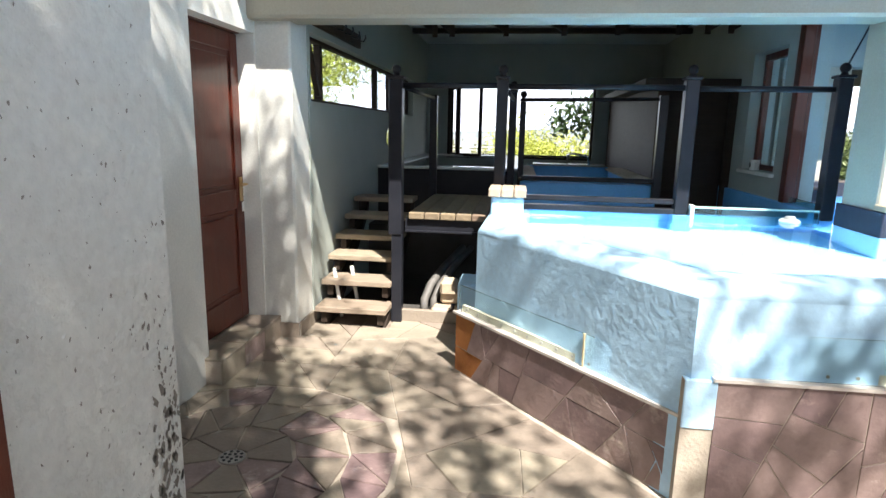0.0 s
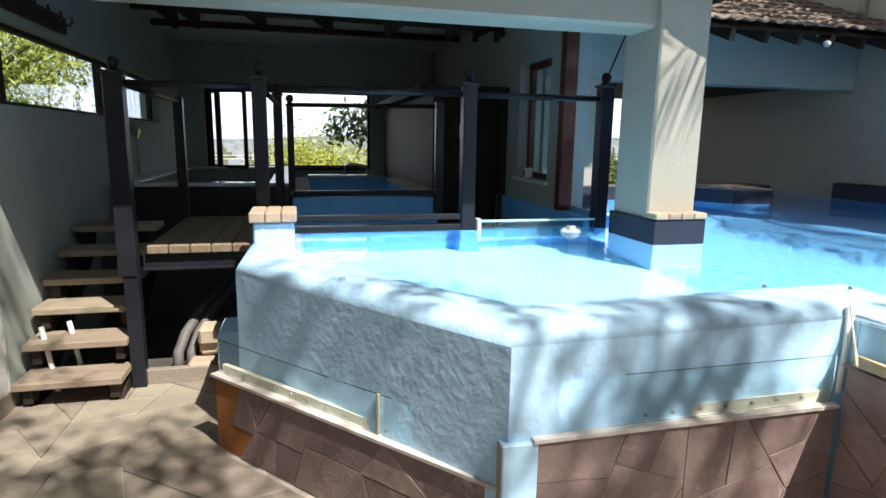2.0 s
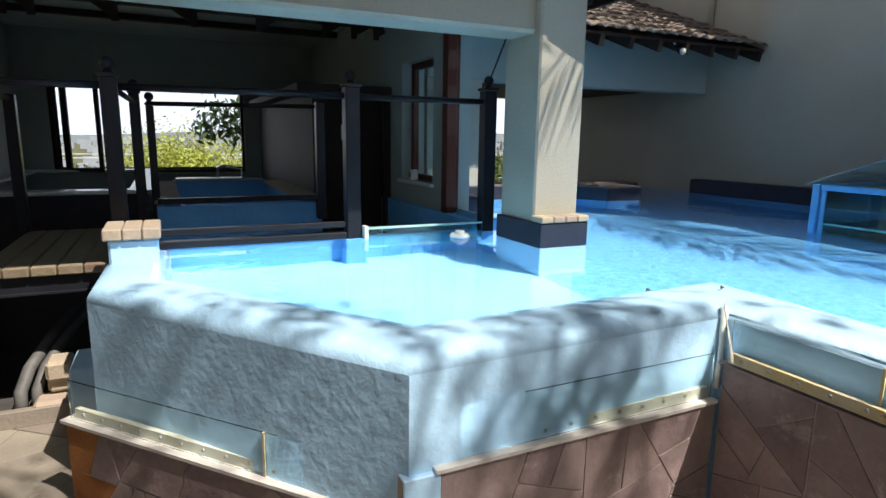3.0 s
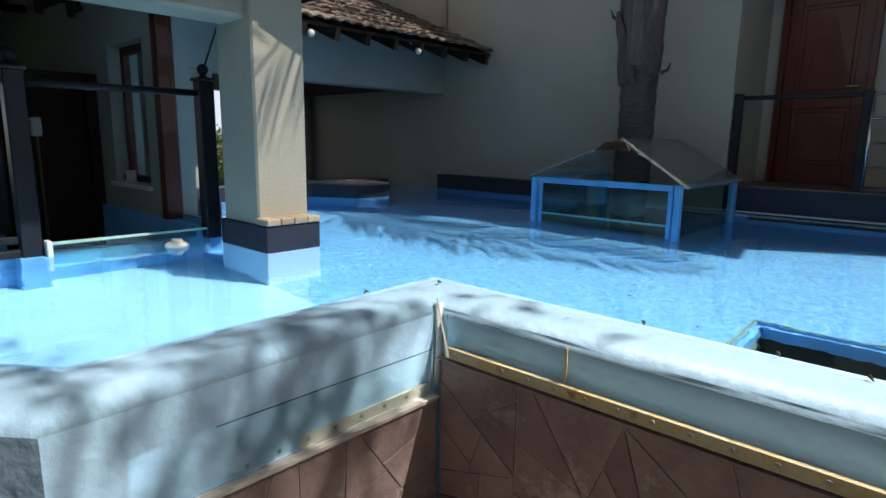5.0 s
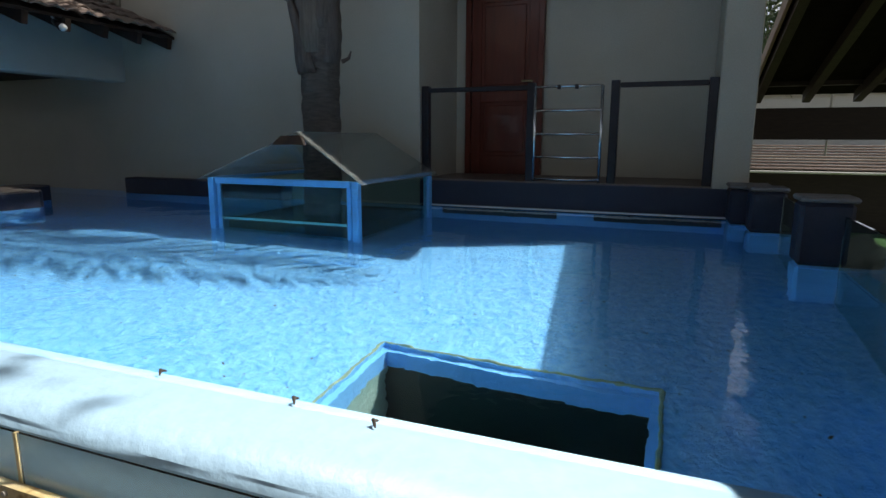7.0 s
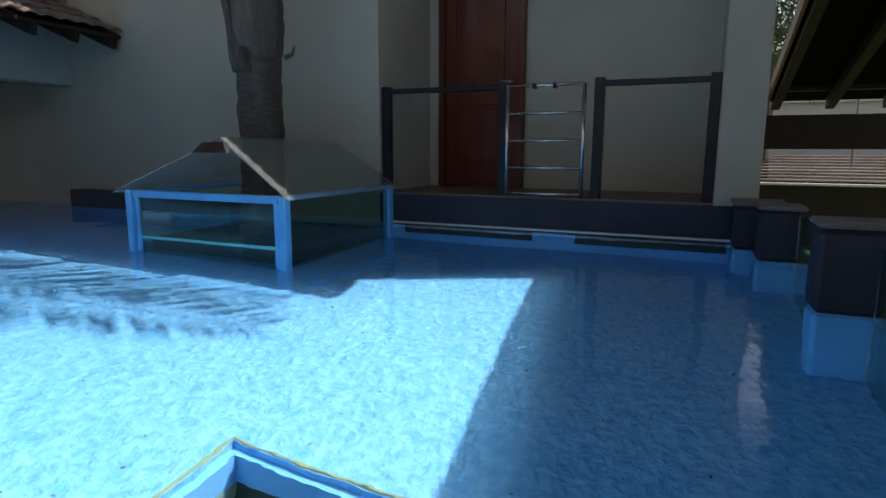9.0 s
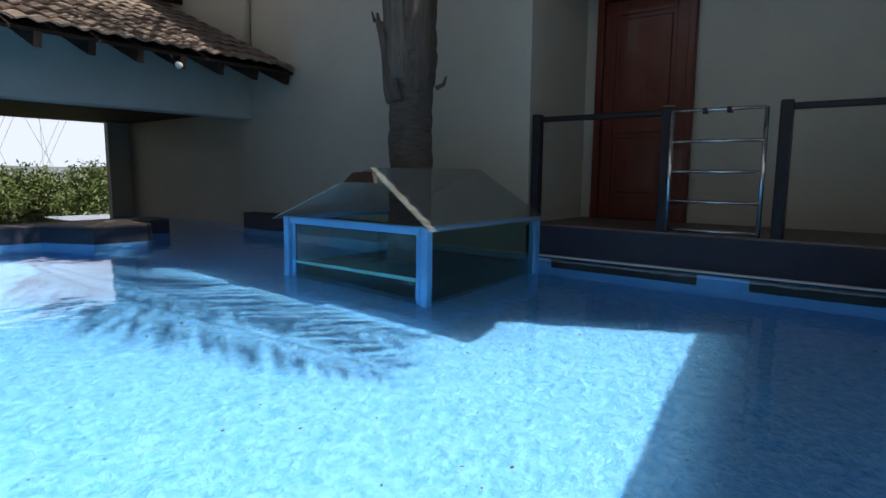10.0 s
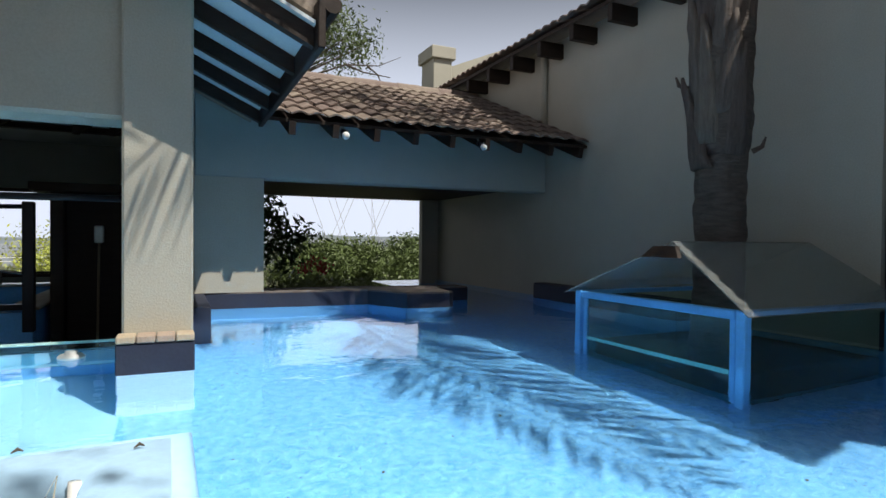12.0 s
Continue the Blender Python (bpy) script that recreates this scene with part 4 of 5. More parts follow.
part("bottom_rail", box(-0.69, 0.61, 5.88, 5.93, 1.075, 1.12, 0.004), BLACK_STEEL, rail)

# glass weir between pool and terrace
weir = thing("glass_weir", (1.0, 4.38, 0.9), "low greenish glass weir at the pool's edge", "glass panel")
g = part("pane", box(0.575, 1.44, 4.335, 4.350, 0.60, 1.03, 0.002), GREEN_GLASS, weir)
part("channel", box(0.545, 0.572, 4.31, 4.38, 0.93, 1.055, 0.004), WHITE_PLASTIC, weir, "white end bracket")
part("edge", box(0.575, 1.44, 4.333, 4.352, 1.031, 1.044), material("polished_glass_edge", (0.50, 0.72, 0.66), 0.25, (0.42, 0.66, 0.6), 9.0, 40, 0.0), weir, "pale green glass edge")
g2 = part("pane", box(1.515, 1.53, 4.5, 5.05, 0.60, 1.07, 0.002), GREEN_GLASS, weir)
g.visible_shadow = g2.visible_shadow = False
structure("pool_inner_wall", box(-0.80, 1.45, 4.43, 4.60, 0.0, 0.955), POOL_BLUE, "blue painted inner pool wall", "pool wall")
structure("pool_inner_pier", box(0.42, 0.56, 4.31, 4.43, 0.2, 0.965, 0.006), POOL_BLUE, "blue painted pier in the pool", "pool wall")
skim = thing("pool_float", (1.17, 4.16, 0.98), "white floating chlorine dispenser on the water", "pool float")
part("ring", tube([(1.17, 4.16, 0.968), (1.17, 4.16, 0.985), (1.17, 4.16, 1.0)], [0.065, 0.07, 0.055], 20), WHITE_PLASTIC, skim, smooth=False)
part("cap", tube([(1.17, 4.16, 1.001), (1.17, 4.16, 1.018)], [0.035, 0.03], 16), WHITE_PLASTIC, skim)

# column base
base = thing("column_base", (1.6, 3.85, 0.2), "dark grey painted column base with tan brick ledge", "column base")
part("block", box(1.43, 1.79, 3.585, 4.12, 0.972, 1.128, 0.006), NAVY, base)
part("foot", box(1.432, 1.788, 3.588, 4.118, 0.2, 0.970, 0.006), PALE_BLUE, base, "pale blue underwater foot")
for k in range(4):
    part("ledge_brick", box(1.432 + k * 0.09, 1.432 + k * 0.09 + 0.086, 3.575, 3.699, 1.130, 1.168, 0.006), CAPSTONE, base)

# ---- bath room ----
win = thing("window_1", (-2.4, 6.4, 1.75), "dark framed strip window with one tilted sash", "window", kind="structure")
for y0, y1 in ((4.24, 4.28), (4.70, 4.76), (6.62, 6.70), (7.35, 7.42), (8.54, 8.6)):
    part("mullion", box(-2.44, -2.38, y0, y1, 1.78, 2.22, 0.004), DARK_TIMBER, win)
for z0, z1 in ((1.75, 1.78), (2.22, 2.25)):
    part("frame", box(-2.44, -2.38, 4.24, 8.6, z0, z1, 0.003), DARK_TIMBER, win)
for y0, y1 in ((4.76, 6.62), (6.70, 7.35), (7.42, 8.54)):
    p = part("pane", box(-2.413, -2.407, y0, y1, 1.78, 2.22), GLASS, win)
    p.visible_shadow = False
bm = bmesh.new()
hexa(bm, [(-2.36, 4.50, 1.80), (-2.32, 4.50, 1.80), (-2.32, 4.545, 1.80), (-2.36, 4.545, 1.80), (-2.40, 4.38, 2.21), (-2.36, 4.38, 2.21), (-2.36, 4.425, 2.21), (-2.40, 4.425, 2.21)])
part("tilted_sash", bm, DARK_TIMBER, win)
hooks = thing("coat_hook_rack", (-2.27, 4.9, 2.33), "dark timber coat rack with hooks on the wall", "coat rack")
part("board", box(-2.298, -2.262, 4.30, 5.55, 2.30, 2.42, 0.006), DARK_TIMBER, hooks)
for k in range(6):
    y = 4.40 + k * 0.21
    part("hook", tube([(-2.262, y, 2.36), (-2.21, y, 2.35), (-2.19, y, 2.38), (-2.195, y, 2.41)], 0.008, 6), BLACK_STEEL, hooks)

win2 = thing("window_2", (-0.7, 10.0, 1.1), "wide window with an open folding casement", "window", kind="structure")
for x0, x1, z0, z1 in ((-1.95, -1.90, 1.1, 2.31), (0.44, 0.48, 1.1, 2.31), (-1.90, 0.44, 2.26, 2.31), (-1.90, 0.44, 1.1, 1.14)):
    part("frame", box(x0, x1, 9.95, 10.02, z0, z1, 0.004), DARK_TIMBER, win2)


def casement(x, y, turn, w):
    c = bmesh.new()
    m = pose(x, y, 1.14, 0, 0, turn)
    for b in ((0, 0.05, 0, 1.12), (w - 0.05, w, 0, 1.12), (0.05, w - 0.05, 0, 0.05), (0.05, w - 0.05, 1.07, 1.12)):
        k = box(b[0], b[1], -0.02, 0.02, b[2], b[3])
        bmesh.ops.transform(k, matrix=m, verts=k.verts)
        me = bpy.data.meshes.new("tmp")
        k.to_mesh(me)
        k.free()
        c.from_mesh(me)
        bpy.data.meshes.remove(me)
    return part("casement", c, DARK_TIMBER, win2, "open dark casement frame")


casement(-1.88, 9.94, -70, 0.42)
casement(-1.74, 9.55, -14, 0.42)
part("rail", box(-1.95, 0.48, 10.03, 10.06, 1.14, 1.17), BLACK_STEEL, win2)

tub = thing("corner_bath", (-1.5, 7.5, 0.55), "sunken bath with pale rim and dark tiled front", "bath")
part("front_panel", box(-2.28, -0.78, 6.30, 6.38, 0.56, 1.13, 0.004), BLACK_STEEL, tub, "dark tiled front")
for a in ((-2.28, -0.72, 6.26, 6.46, 1.131, 1.165), (-2.28, -2.08, 6.46, 9.80, 1.131, 1.165), (-0.92, -0.72, 6.46, 9.80, 1.131, 1.165), (-2.08, -0.92, 9.5, 9.80, 1.131, 1.165)):
    part("rim", box(*a, 0.01), TUB_WHITE, tub, "pale bath rim")
part("basin", box(-2.08, -0.92, 6.46, 9.5, 0.6, 0.72, 0.01), TUB_WHITE, tub)
plunge = thing("plunge_pool", (0.0, 6.8, 0.55), "raised blue plunge pool with stone rim", "plunge pool")
for n, a, m in (("front_wall", (-0.70, 0.66, 5.95, 6.08, 0.56, 1.05), POOL_BLUE), ("side_wall", (-0.70, -0.56, 6.08, 8.3, 0.56, 1.06), POOL_BLUE), ("side_wall", (0.50, 0.66, 6.08, 8.3, 0.56, 1.06), POOL_BLUE), ("back_wall", (-0.56, 0.50, 8.15, 8.3, 0.56, 1.10), POOL_BLUE), ("basin", (-0.56, 0.50, 6.08, 8.15, 0.56, 0.82), POOL_BLUE),
                ("rim", (-0.72, -0.52, 6.0, 8.3, 1.061, 1.09), CAPSTONE), ("rim", (0.46, 0.70, 6.0, 8.3, 1.061, 1.09), CAPSTONE), ("rim", (-0.52, 0.46, 8.1, 8.35, 1.101, 1.13), TUB_WHITE)):
    part(n, box(*a, 0.008), m, plunge)
part("spout", tube([(-0.05, 8.2, 1.13), (-0.05, 8.2, 1.25), (0.0, 8.0, 1.28), (0.2, 8.0, 1.25), (0.22, 8.0, 1.13)], 0.018, 8), CHROME, plunge, "chrome spout", smooth=True)
cabin = thing("sauna_cabin", (1.05, 7.5, 0.55), "dark timber cabin with an unlit doorway", "sauna")
part("front", box(0.70, 0.80, 6.42, 9.85, 0.56, 2.05, 0.004), DARK_TIMBER, cabin)
part("roof", box(0.55, 1.495, 6.36, 9.85, 2.051, 2.13, 0.006), DARK_TIMBER, cabin)
part("panel", box(0.80, 1.495, 6.60, 6.66, 0.56, 2.05, 0.004), DARK_TIMBER, cabin)
part("door_post", box(1.42, 1.495, 6.40, 6.46, 0.56, 2.05, 0.004), DARK_TIMBER, cabin)
broom = thing("broom", (1.05, 6.52, 0.56), "pale broom leaning in the dark doorway", "broom")
part("stick", tube([(1.05, 6.50, 0.58), (1.06, 6.56, 1.62)], 0.011, 8), PLANK, broom)
part("head", box(1.02, 1.10, 6.535, 6.575, 1.60, 1.76, 0.012), WHITE_PLASTIC, broom)
shower = thing("hand_shower", (-2.27, 6.9, 1.5), "chrome hand shower with round plate on the wall", "shower")
part("plate", tube([(-2.298, 6.85, 1.46), (-2.285, 6.85, 1.46)], 0.10, 20), CHROME, shower)
part("head", tube([(-2.28, 7.02, 1.62), (-2.18, 7.02, 1.60)], [0.02, 0.055], 14), CHROME, shower)
part("hose", tube([(-2.27, 7.02, 1.62), (-2.25, 7.12, 1.68), (-2.25, 7.20, 1.45), (-2.25, 7.22, 1.2)], 0.009, 8), GREY_PIPE, shower, smooth=True)

win3 = thing("window_3", (1.55, 5.73, 1.24), "narrow window with red-brown timber frame", "window", kind="structure")
for y0, y1, z0, z1 in ((5.36, 5.42, 1.24, 2.33), (6.04, 6.10, 1.24, 2.33), (5.42, 6.04, 2.27, 2.33), (5.42, 6.04, 1.24, 1.29)):
    part("frame", box(1.60, 1.66, y0, y1, z0, z1, 0.004), RED_TIMBER, win3)
p = part("pane", box(1.627, 1.633, 5.42, 6.04, 1.29, 2.27), GLASS, win3)
p.visible_shadow = False
part("sill", box(1.46, 1.60, 5.33, 6.13, 1.205, 1.238, 0.005), PLASTER_WHITE, win3)
mug = thing("mug", (1.53, 5.86, 1.239), "white mug with a dark print on the sill", "mug")
part("cup", tube([(1.53, 5.86, 1.24), (1.53, 5.86, 1.335)], 0.042, 18), WHITE_PLASTIC, mug, smooth=False)
part("handle", tube([(1.53, 5.82, 1.32), (1.53, 5.79, 1.31), (1.53, 5.79, 1.27), (1.53, 5.82, 1.26)], 0.007, 6), WHITE_PLASTIC, mug)
part("print", box(1.4865, 1.489, 5.845, 5.875, 1.265, 1.31), BLACK_STEEL, mug, "dark print")
jamb = thing("door_jamb", (1.5, 5.08, 0.95), "red-brown timber jamb at the wall's end", "jamb")
part("upright", box(1.47, 1.56, 5.02, 5.115, 0.95, 2.9, 0.006), RED_TIMBER, jamb)
part("stop", box(1.561, 1.60, 5.05, 5.10, 0.95, 2.9, 0.004), RED_TIMBER, jamb)
structure("pool_wall_north", box(1.46, 1.738, 4.55, 9.5, 0.0, 1.02, 0.005), POOL_BLUE, "blue painted pool wall below the jamb", "pool wall")
structure("pool_plinth", box(1.741, 1.95, 5.15, 6.32, 0.2, 1.125, 0.006), NAVY, "dark painted plinth at the pool", "plinth")
cable = thing("wall_cable", (1.62, 4.2, 2.0), "thin black cable hanging beside the column", "cable")
part("wire", tube([(1.60, 4.11, 2.9), (1.58, 4.25, 2.4), (1.51, 4.39, 2.06)], 0.006, 6), BLACK_STEEL, cable)

# ---- sunken light well in the pool floor ----
well = thing("light_well", (2.36, 0.79, -0.4), "sunken well with mossy walls and dark glass", "light well")
x0, x1, y0, y1 = PIT
for a in ((x0 - 0.02, x0 + 0.03, y0 - 0.02, y1 + 0.02), (x1 - 0.03, x1 + 0.02, y0 - 0.02, y1 + 0.02), (x0 + 0.03, x1 - 0.03, y0 - 0.02, y0 + 0.03), (x0 + 0.03, x1 - 0.03, y1 - 0.03, y1 + 0.02)):
    part("frame", box(*a, 0.10, 0.235), POOL_BLUE, well, "blue painted rebate")
for a in ((x0 + 0.01, x0 + 0.03, y0 + 0.03, y1 - 0.03), (x1 - 0.03, x1 - 0.01, y0 + 0.03, y1 - 0.03), (x0 + 0.03, x1 - 0.03, y0 + 0.01, y0 + 0.03), (x0 + 0.03, x1 - 0.03, y1 - 0.03, y1 - 0.01)):
    part("side", box(*a, -0.30, 0.099), PIT_GREEN if a[2] > y1 - 0.1 else DARK_GLASS, well, "mossy green side" if a[2] > y1 - 0.1 else "")
part("glass", box(x0, x1, y0, y1, -0.36, -0.301), DARK_GLASS, well, "dark wired glass")
MOSSY_SEALANT = material("mossy_sealant", (0.30, 0.34, 0.14), 0.7, (0.14, 0.30, 0.30), 12.0, 50, 0.4)
rim_lines = [((x0 - 0.01, y1 + 0.01), (x1 + 0.01, y1 + 0.01)), ((x1 + 0.01, y1 + 0.01), (x1 + 0.01, y0 - 0.01)), ((x0 - 0.01, y0 - 0.01), (x1 + 0.01, y0 - 0.01))]
for p, q in rim_lines:
    part("sealant", tube([(*p, 0.270), (*q, 0.270)], 0.008, 6), MOSSY_SEALANT, well)

# ---- glass house round the palm ----
gh = thing("palm_glasshouse", (5.2, 3.2, 0.27), "glazed blue framed box with dusty pitched glass roof", "glasshouse")
GX, GX2, GY, GY2, GT = 4.385, 5.79, 2.43, 3.845, 1.295
for n, a in (("post", (GX, GX + 0.055, GY, GY + 0.055, 0.26, GT)), ("post", (GX, GX + 0.055, GY2 - 0.055, GY2, 0.26, GT)), ("post", (GX2 - 0.07, GX2, GY, GY + 0.07, 0.26, GT)), ("post", (GX2 - 0.07, GX2, GY2 - 0.07, GY2, 0.26, GT)),
             ("top_rail", (GX + 0.005, GX + 0.06, GY + 0.07, GY2 - 0.07, GT - 0.05, GT)), ("top_rail", (GX + 0.07, GX2 - 0.07, GY + 0.005, GY + 0.06, GT - 0.03, GT)), ("top_rail", (GX + 0.07, GX2 - 0.07, GY2 - 0.06, GY2 - 0.005, GT - 0.03, GT)),
             ("inner_frame", (GX + 0.02, GX + 0.05, GY + 0.07, GY + 0.11, 0.30, GT - 0.05)), ("inner_frame", (GX + 0.02, GX + 0.05, GY2 - 0.11, GY2 - 0.07, 0.30, GT - 0.05))):
    part(n, box(*a, 0.005), POOL_BLUE, gh, "blue painted post" if n == "post" else "")
for a in ((GX + 0.028, GX + 0.040, GY + 0.11, GY2 - 0.11, 0.28, GT - 0.05), (GX + 0.07, GX2 - 0.07, GY + 0.028, GY + 0.040, 0.28, GT - 0.03), (GX + 0.07, GX2 - 0.07, GY2 - 0.040, GY2 - 0.028, 0.28, GT - 0.03)):
    p = part("pane", box(*a), GREEN_GLASS, gh, "greenish glass pane")
    p.visible_shadow = False
part("waterline_tape", box(GX + 0.018, GX + 0.024, GY + 0.11, GY2 - 0.11, 0.835, 0.955, 0.002), material("turquoise_tiles", (0.20, 0.72, 0.70), 0.4, (0.30, 0.78, 0.74), 14.0, 60, 0.2), gh, "turquoise strip at the waterline")
part("soil", box(GX + 0.13, GX2 - 0.08, GY + 0.08, GY2 - 0.08, 0.27, 0.80, 0.01), material("wet_soil", (0.035, 0.03, 0.025), 0.9, (0.02, 0.018, 0.015), 5.0, 40, 0.6), gh, "dark soil")
RY, RZ = 3.02, 1.655
for ya, yb, name in ((GY - 0.06, RY, "roof_pane"), (GY2 + 0.06, RY, "roof_pane")):
    bm = bmesh.new()
    za, zb = GT - 0.02, RZ
    rise = 0.006
    hexa(bm, [(GX - 0.05, ya, za), (GX2, ya, za), (GX2 - 0.35 * 0, yb, zb), (GX - 0.0 + 0.10, yb, zb), (GX - 0.05, ya, za + rise), (GX2, ya, za + rise), (GX2, yb, zb + rise), (GX + 0.10, yb, zb + rise)])
    p = part(name, bm, DUSTY_GLASS, gh, "dusty glass roof pane")
part("gable_bar", tube([(GX - 0.03, GY - 0.04, GT), (GX + 0.09, RY, RZ - 0.01)], 0.0035, 8), DUSTY_GLASS, gh)
part("gable_bar", tube([(GX - 0.03, GY2 + 0.04, GT), (GX + 0.09, RY, RZ - 0.01)], 0.0035, 8), DUSTY_GLASS, gh)
bm = bmesh.new()
hexa(bm, [(GX + 0.02, RY - 0.12, 1.56), (GX + 0.05, RY - 0.12, 1.56), (GX + 0.05, RY + 0.18, 1.56), (GX + 0.02, RY + 0.18, 1.56), (GX + 0.06, RY - 0.06, 1.63), (GX + 0.09, RY - 0.06, 1.63), (GX + 0.09, RY + 0.12, 1.63), (GX + 0.06, RY + 0.12, 1.63)])
part("vent", bm, DARK_TIMBER, gh, "dark ridge vent")

# ---- palm ----
palm = thing("palm_tree", (5.055, 3.175, 0.8), "palm with ringed dark trunk and split grey-brown leaf bases", "palm")
PX, PY = 5.055, 3.175
pts, rad = [], []
for k in range(90):
    z = 0.75 + k * 0.05
    low = 0.168 - 0.010 * max(0.0, min(1.0, (z - 1.5) / 0.7)) - 0.007 * (k % 3 == 0)
    pts.append((PX + 0.02 * math.sin(z * 0.8), PY + 0.015 * math.cos(z * 0.9), z))
    rad.append(low if z < 2.2 else low + 0.03 * min(1.0, (z - 2.2) / 0.3))
bm = tube(pts, rad, 26)
for v in bm.verts:
    d = noise.noise(Vector((v.co.x * 11, v.co.y * 11, v.co.z * 5))) * 0.028
    v.co += Vector((v.co.x - PX, v.co.y - PY, 0)).normalized() * d
part("trunk", bm, BARK, palm, "dark ringed lower trunk", smooth=True)
LEAF_BASE = material("dry_leaf_base", (0.18, 0.145, 0.12), 0.85, (0.075, 0.06, 0.05), 7.0, 60, 0.8, stretch=(5, 5, 0.7), per_piece=0.2)
rp = random.Random(31)
for k in range(48):
    z, a = 2.12 + k * 0.052 + rp.uniform(-0.03, 0.03), k * 2.399 + rp.uniform(-0.2, 0.2)
    d, out = Vector((math.cos(a), math.sin(a), 0)), rp.uniform(0.02, 0.07)
    side = Vector((-d.y, d.x, 0))
    length, wide = rp.uniform(0.6, 0.85), rp.uniform(0.13, 0.17)
    bm, rows = bmesh.new(), []
    for n in range(8):
        t = n / 7
        c = Vector((PX, PY, z + length * t)) + d * (0.130 + 0.05 * t ** 0.5 + out * t * t)
        w, h = wide * (1 - 0.90 * t ** 1.3), 0.045 * (1 - 0.8 * t)
        lean = side * 0.04 * math.sin(k * 1.7) * t
        rows.append([bm.verts.new(c + lean + q) for q in (side * w - d * w * 0.55, side * w * 0.55 + d * h * 0.6, d * h, -side * w * 0.55 + d * h * 0.6, -side * w - d * w * 0.55, -d * h * 0.8)])
    for a_, b_ in zip(rows, rows[1:]):
        for j in range(6):
            bm.faces.new((a_[j], a_[(j + 1) % 6], b_[(j + 1) % 6], b_[j]))
    bm.faces.new(rows[0][::-1])
    bm.faces.new(rows[-1])
    for v in bm.verts:
        v.co += Vector((noise.noise(v.co * 13), noise.noise(v.co * 13 + Vector((5, 0, 0))), 0)) * 0.014
    part("leaf_base", bm, LEAF_BASE, palm, "dry split leaf base", smooth=True)
for z, a in ((2.26, -0.95), (2.72, 2.2)):
    d = Vector((math.cos(a), math.sin(a), 0))
    c = Vector((PX, PY, z)) + d * 0.2
    part("broken_stub", tube([c, c + d * 0.06 + Vector((0, 0, 0.03)), c + d * 0.08 + Vector((0, 0, 0.09))], [0.02, 0.015, 0.006], 7), BARK, palm)


def frond(parent, start, end, sag, n, length, name="frond", wide=0.018, bare=0.05):
    """A feather leaf: an arched rib with narrow leaflets on both sides."""
    s, e = Vector(start), Vector(end)
    bm = bmesh.new()
    prevp = None
    pts = []
    for k in range(n + 1):
        t = k / n
        p = s.lerp(e, t)
        p.z += sag * math.sin(math.pi * t * 0.9)
        pts.append(p)
    tube(pts, [0.022 * (1 - 0.8 * k / n) + 0.003 for k in range(n + 1)], 5, bm)
    for k in range(max(2, int(n * bare)), n):
        d = (pts[min(k + 1, n)] - pts[k - 1]).normalized()
        side = d.cross(Vector((0, 0, 1))).normalized()
        L = length * math.sin(math.pi * (0.12 + 0.83 * k / n)) + 0.05
        for sg in (1, -1):
            o = pts[k]
            w = (side * sg * random.uniform(0.8, 1.2) + d * random.uniform(0.6, 1.1) + Vector((0, 0, -0.15 + random.uniform(-0.3, 0.25)))).normalized()
            b = d * wide
            tip = o + w * L * random.uniform(0.85, 1.1) - Vector((0, 0, 0.07 * L))
            m = o + w * L * 0.5
            bm.faces.new([bm.verts.new(v) for v in (o - b, m - b * 1.4, tip, m + b * 1.4)])
    return part(name, bm, LEAF_PALM, parent, "feathery green frond")


CROWN = (5.06, 3.17, 5.2)
for k, (ex, ey, ez, n, length, wide) in enumerate(((5.12, -0.70, 4.5, 120, 0.85, 0.012), (5.50, -0.60, 4.6, 110, 0.60, 0.012), (2.45, 1.55, 5.0, 96, 0.70, 0.010), (6.6, 0.8, 5.4, 40, 0.62, 0.022),
                                                  (7.3, 2.2, 5.6, 40, 0.62, 0.022), (7.2, 4.2, 5.7, 40, 0.62, 0.022), (5.9, 5.6, 5.9, 40, 0.62, 0.022), (4.2, 5.4, 6.0, 40, 0.62, 0.022),
                                                  (7.4, 3.1, 5.9, 40, 0.62, 0.022), (6.4, 5.1, 6.1, 40, 0.62, 0.022), (6.9, 1.5, 6.2, 40, 0.62, 0.022), (5.0, 5.9, 6.3, 40, 0.62, 0.022))):
    frond(palm, CROWN, (ex, ey, ez), 0.6, n, length, "frond", wide, 0.25 if k < 2 else 0.05)

# ---- pool ledges, porch and rails ----
structure("pool_ledge_foot", box(5.61, 5.795, 4.05, 6.24, 0.2, 0.968, 0.01), POOL_BLUE, "blue painted foot of the wall ledge", "ledge")
structure("pool_ledge", box(5.60, 5.795, 4.04, 6.25, 0.969, 1.155, 0.012), NAVY, "dark painted ledge along the house wall", "ledge")
structure("pool_wall_east", box(5.76, 5.798, -0.5, 9.5, 0.2, 0.968), POOL_BLUE, "blue painted pool wall below the porch", "pool wall")
porch_line = thing("waterline_trim", (5.97, 1.3, 0.97), "thin white trim along the waterline", "trim", kind="structure")
part("strip", box(5.755, 5.784, -0.26, 2.42, 0.985, 0.999, 0.002), WHITE_PLASTIC, porch_line)
vents = thing("underwater_window", (5.955, 1.2, 0.8), "dark underwater window strip below the porch", "window")
for ya, yb in ((1.22, 2.30), (-0.10, 0.90)):
    part("pane", box(5.74, 5.758, ya, yb, 0.58, 0.955, 0.004), DARK_GLASS, vents)
structure("porch_tiles", box(5.8, 6.8, -0.002, 2.562, 1.223, 1.237), material("porch_floor_tile", (0.20, 0.15, 0.125), 0.5, (0.14, 0.105, 0.09), 5.0, 40, 0.15), "brown porch floor", "floor")
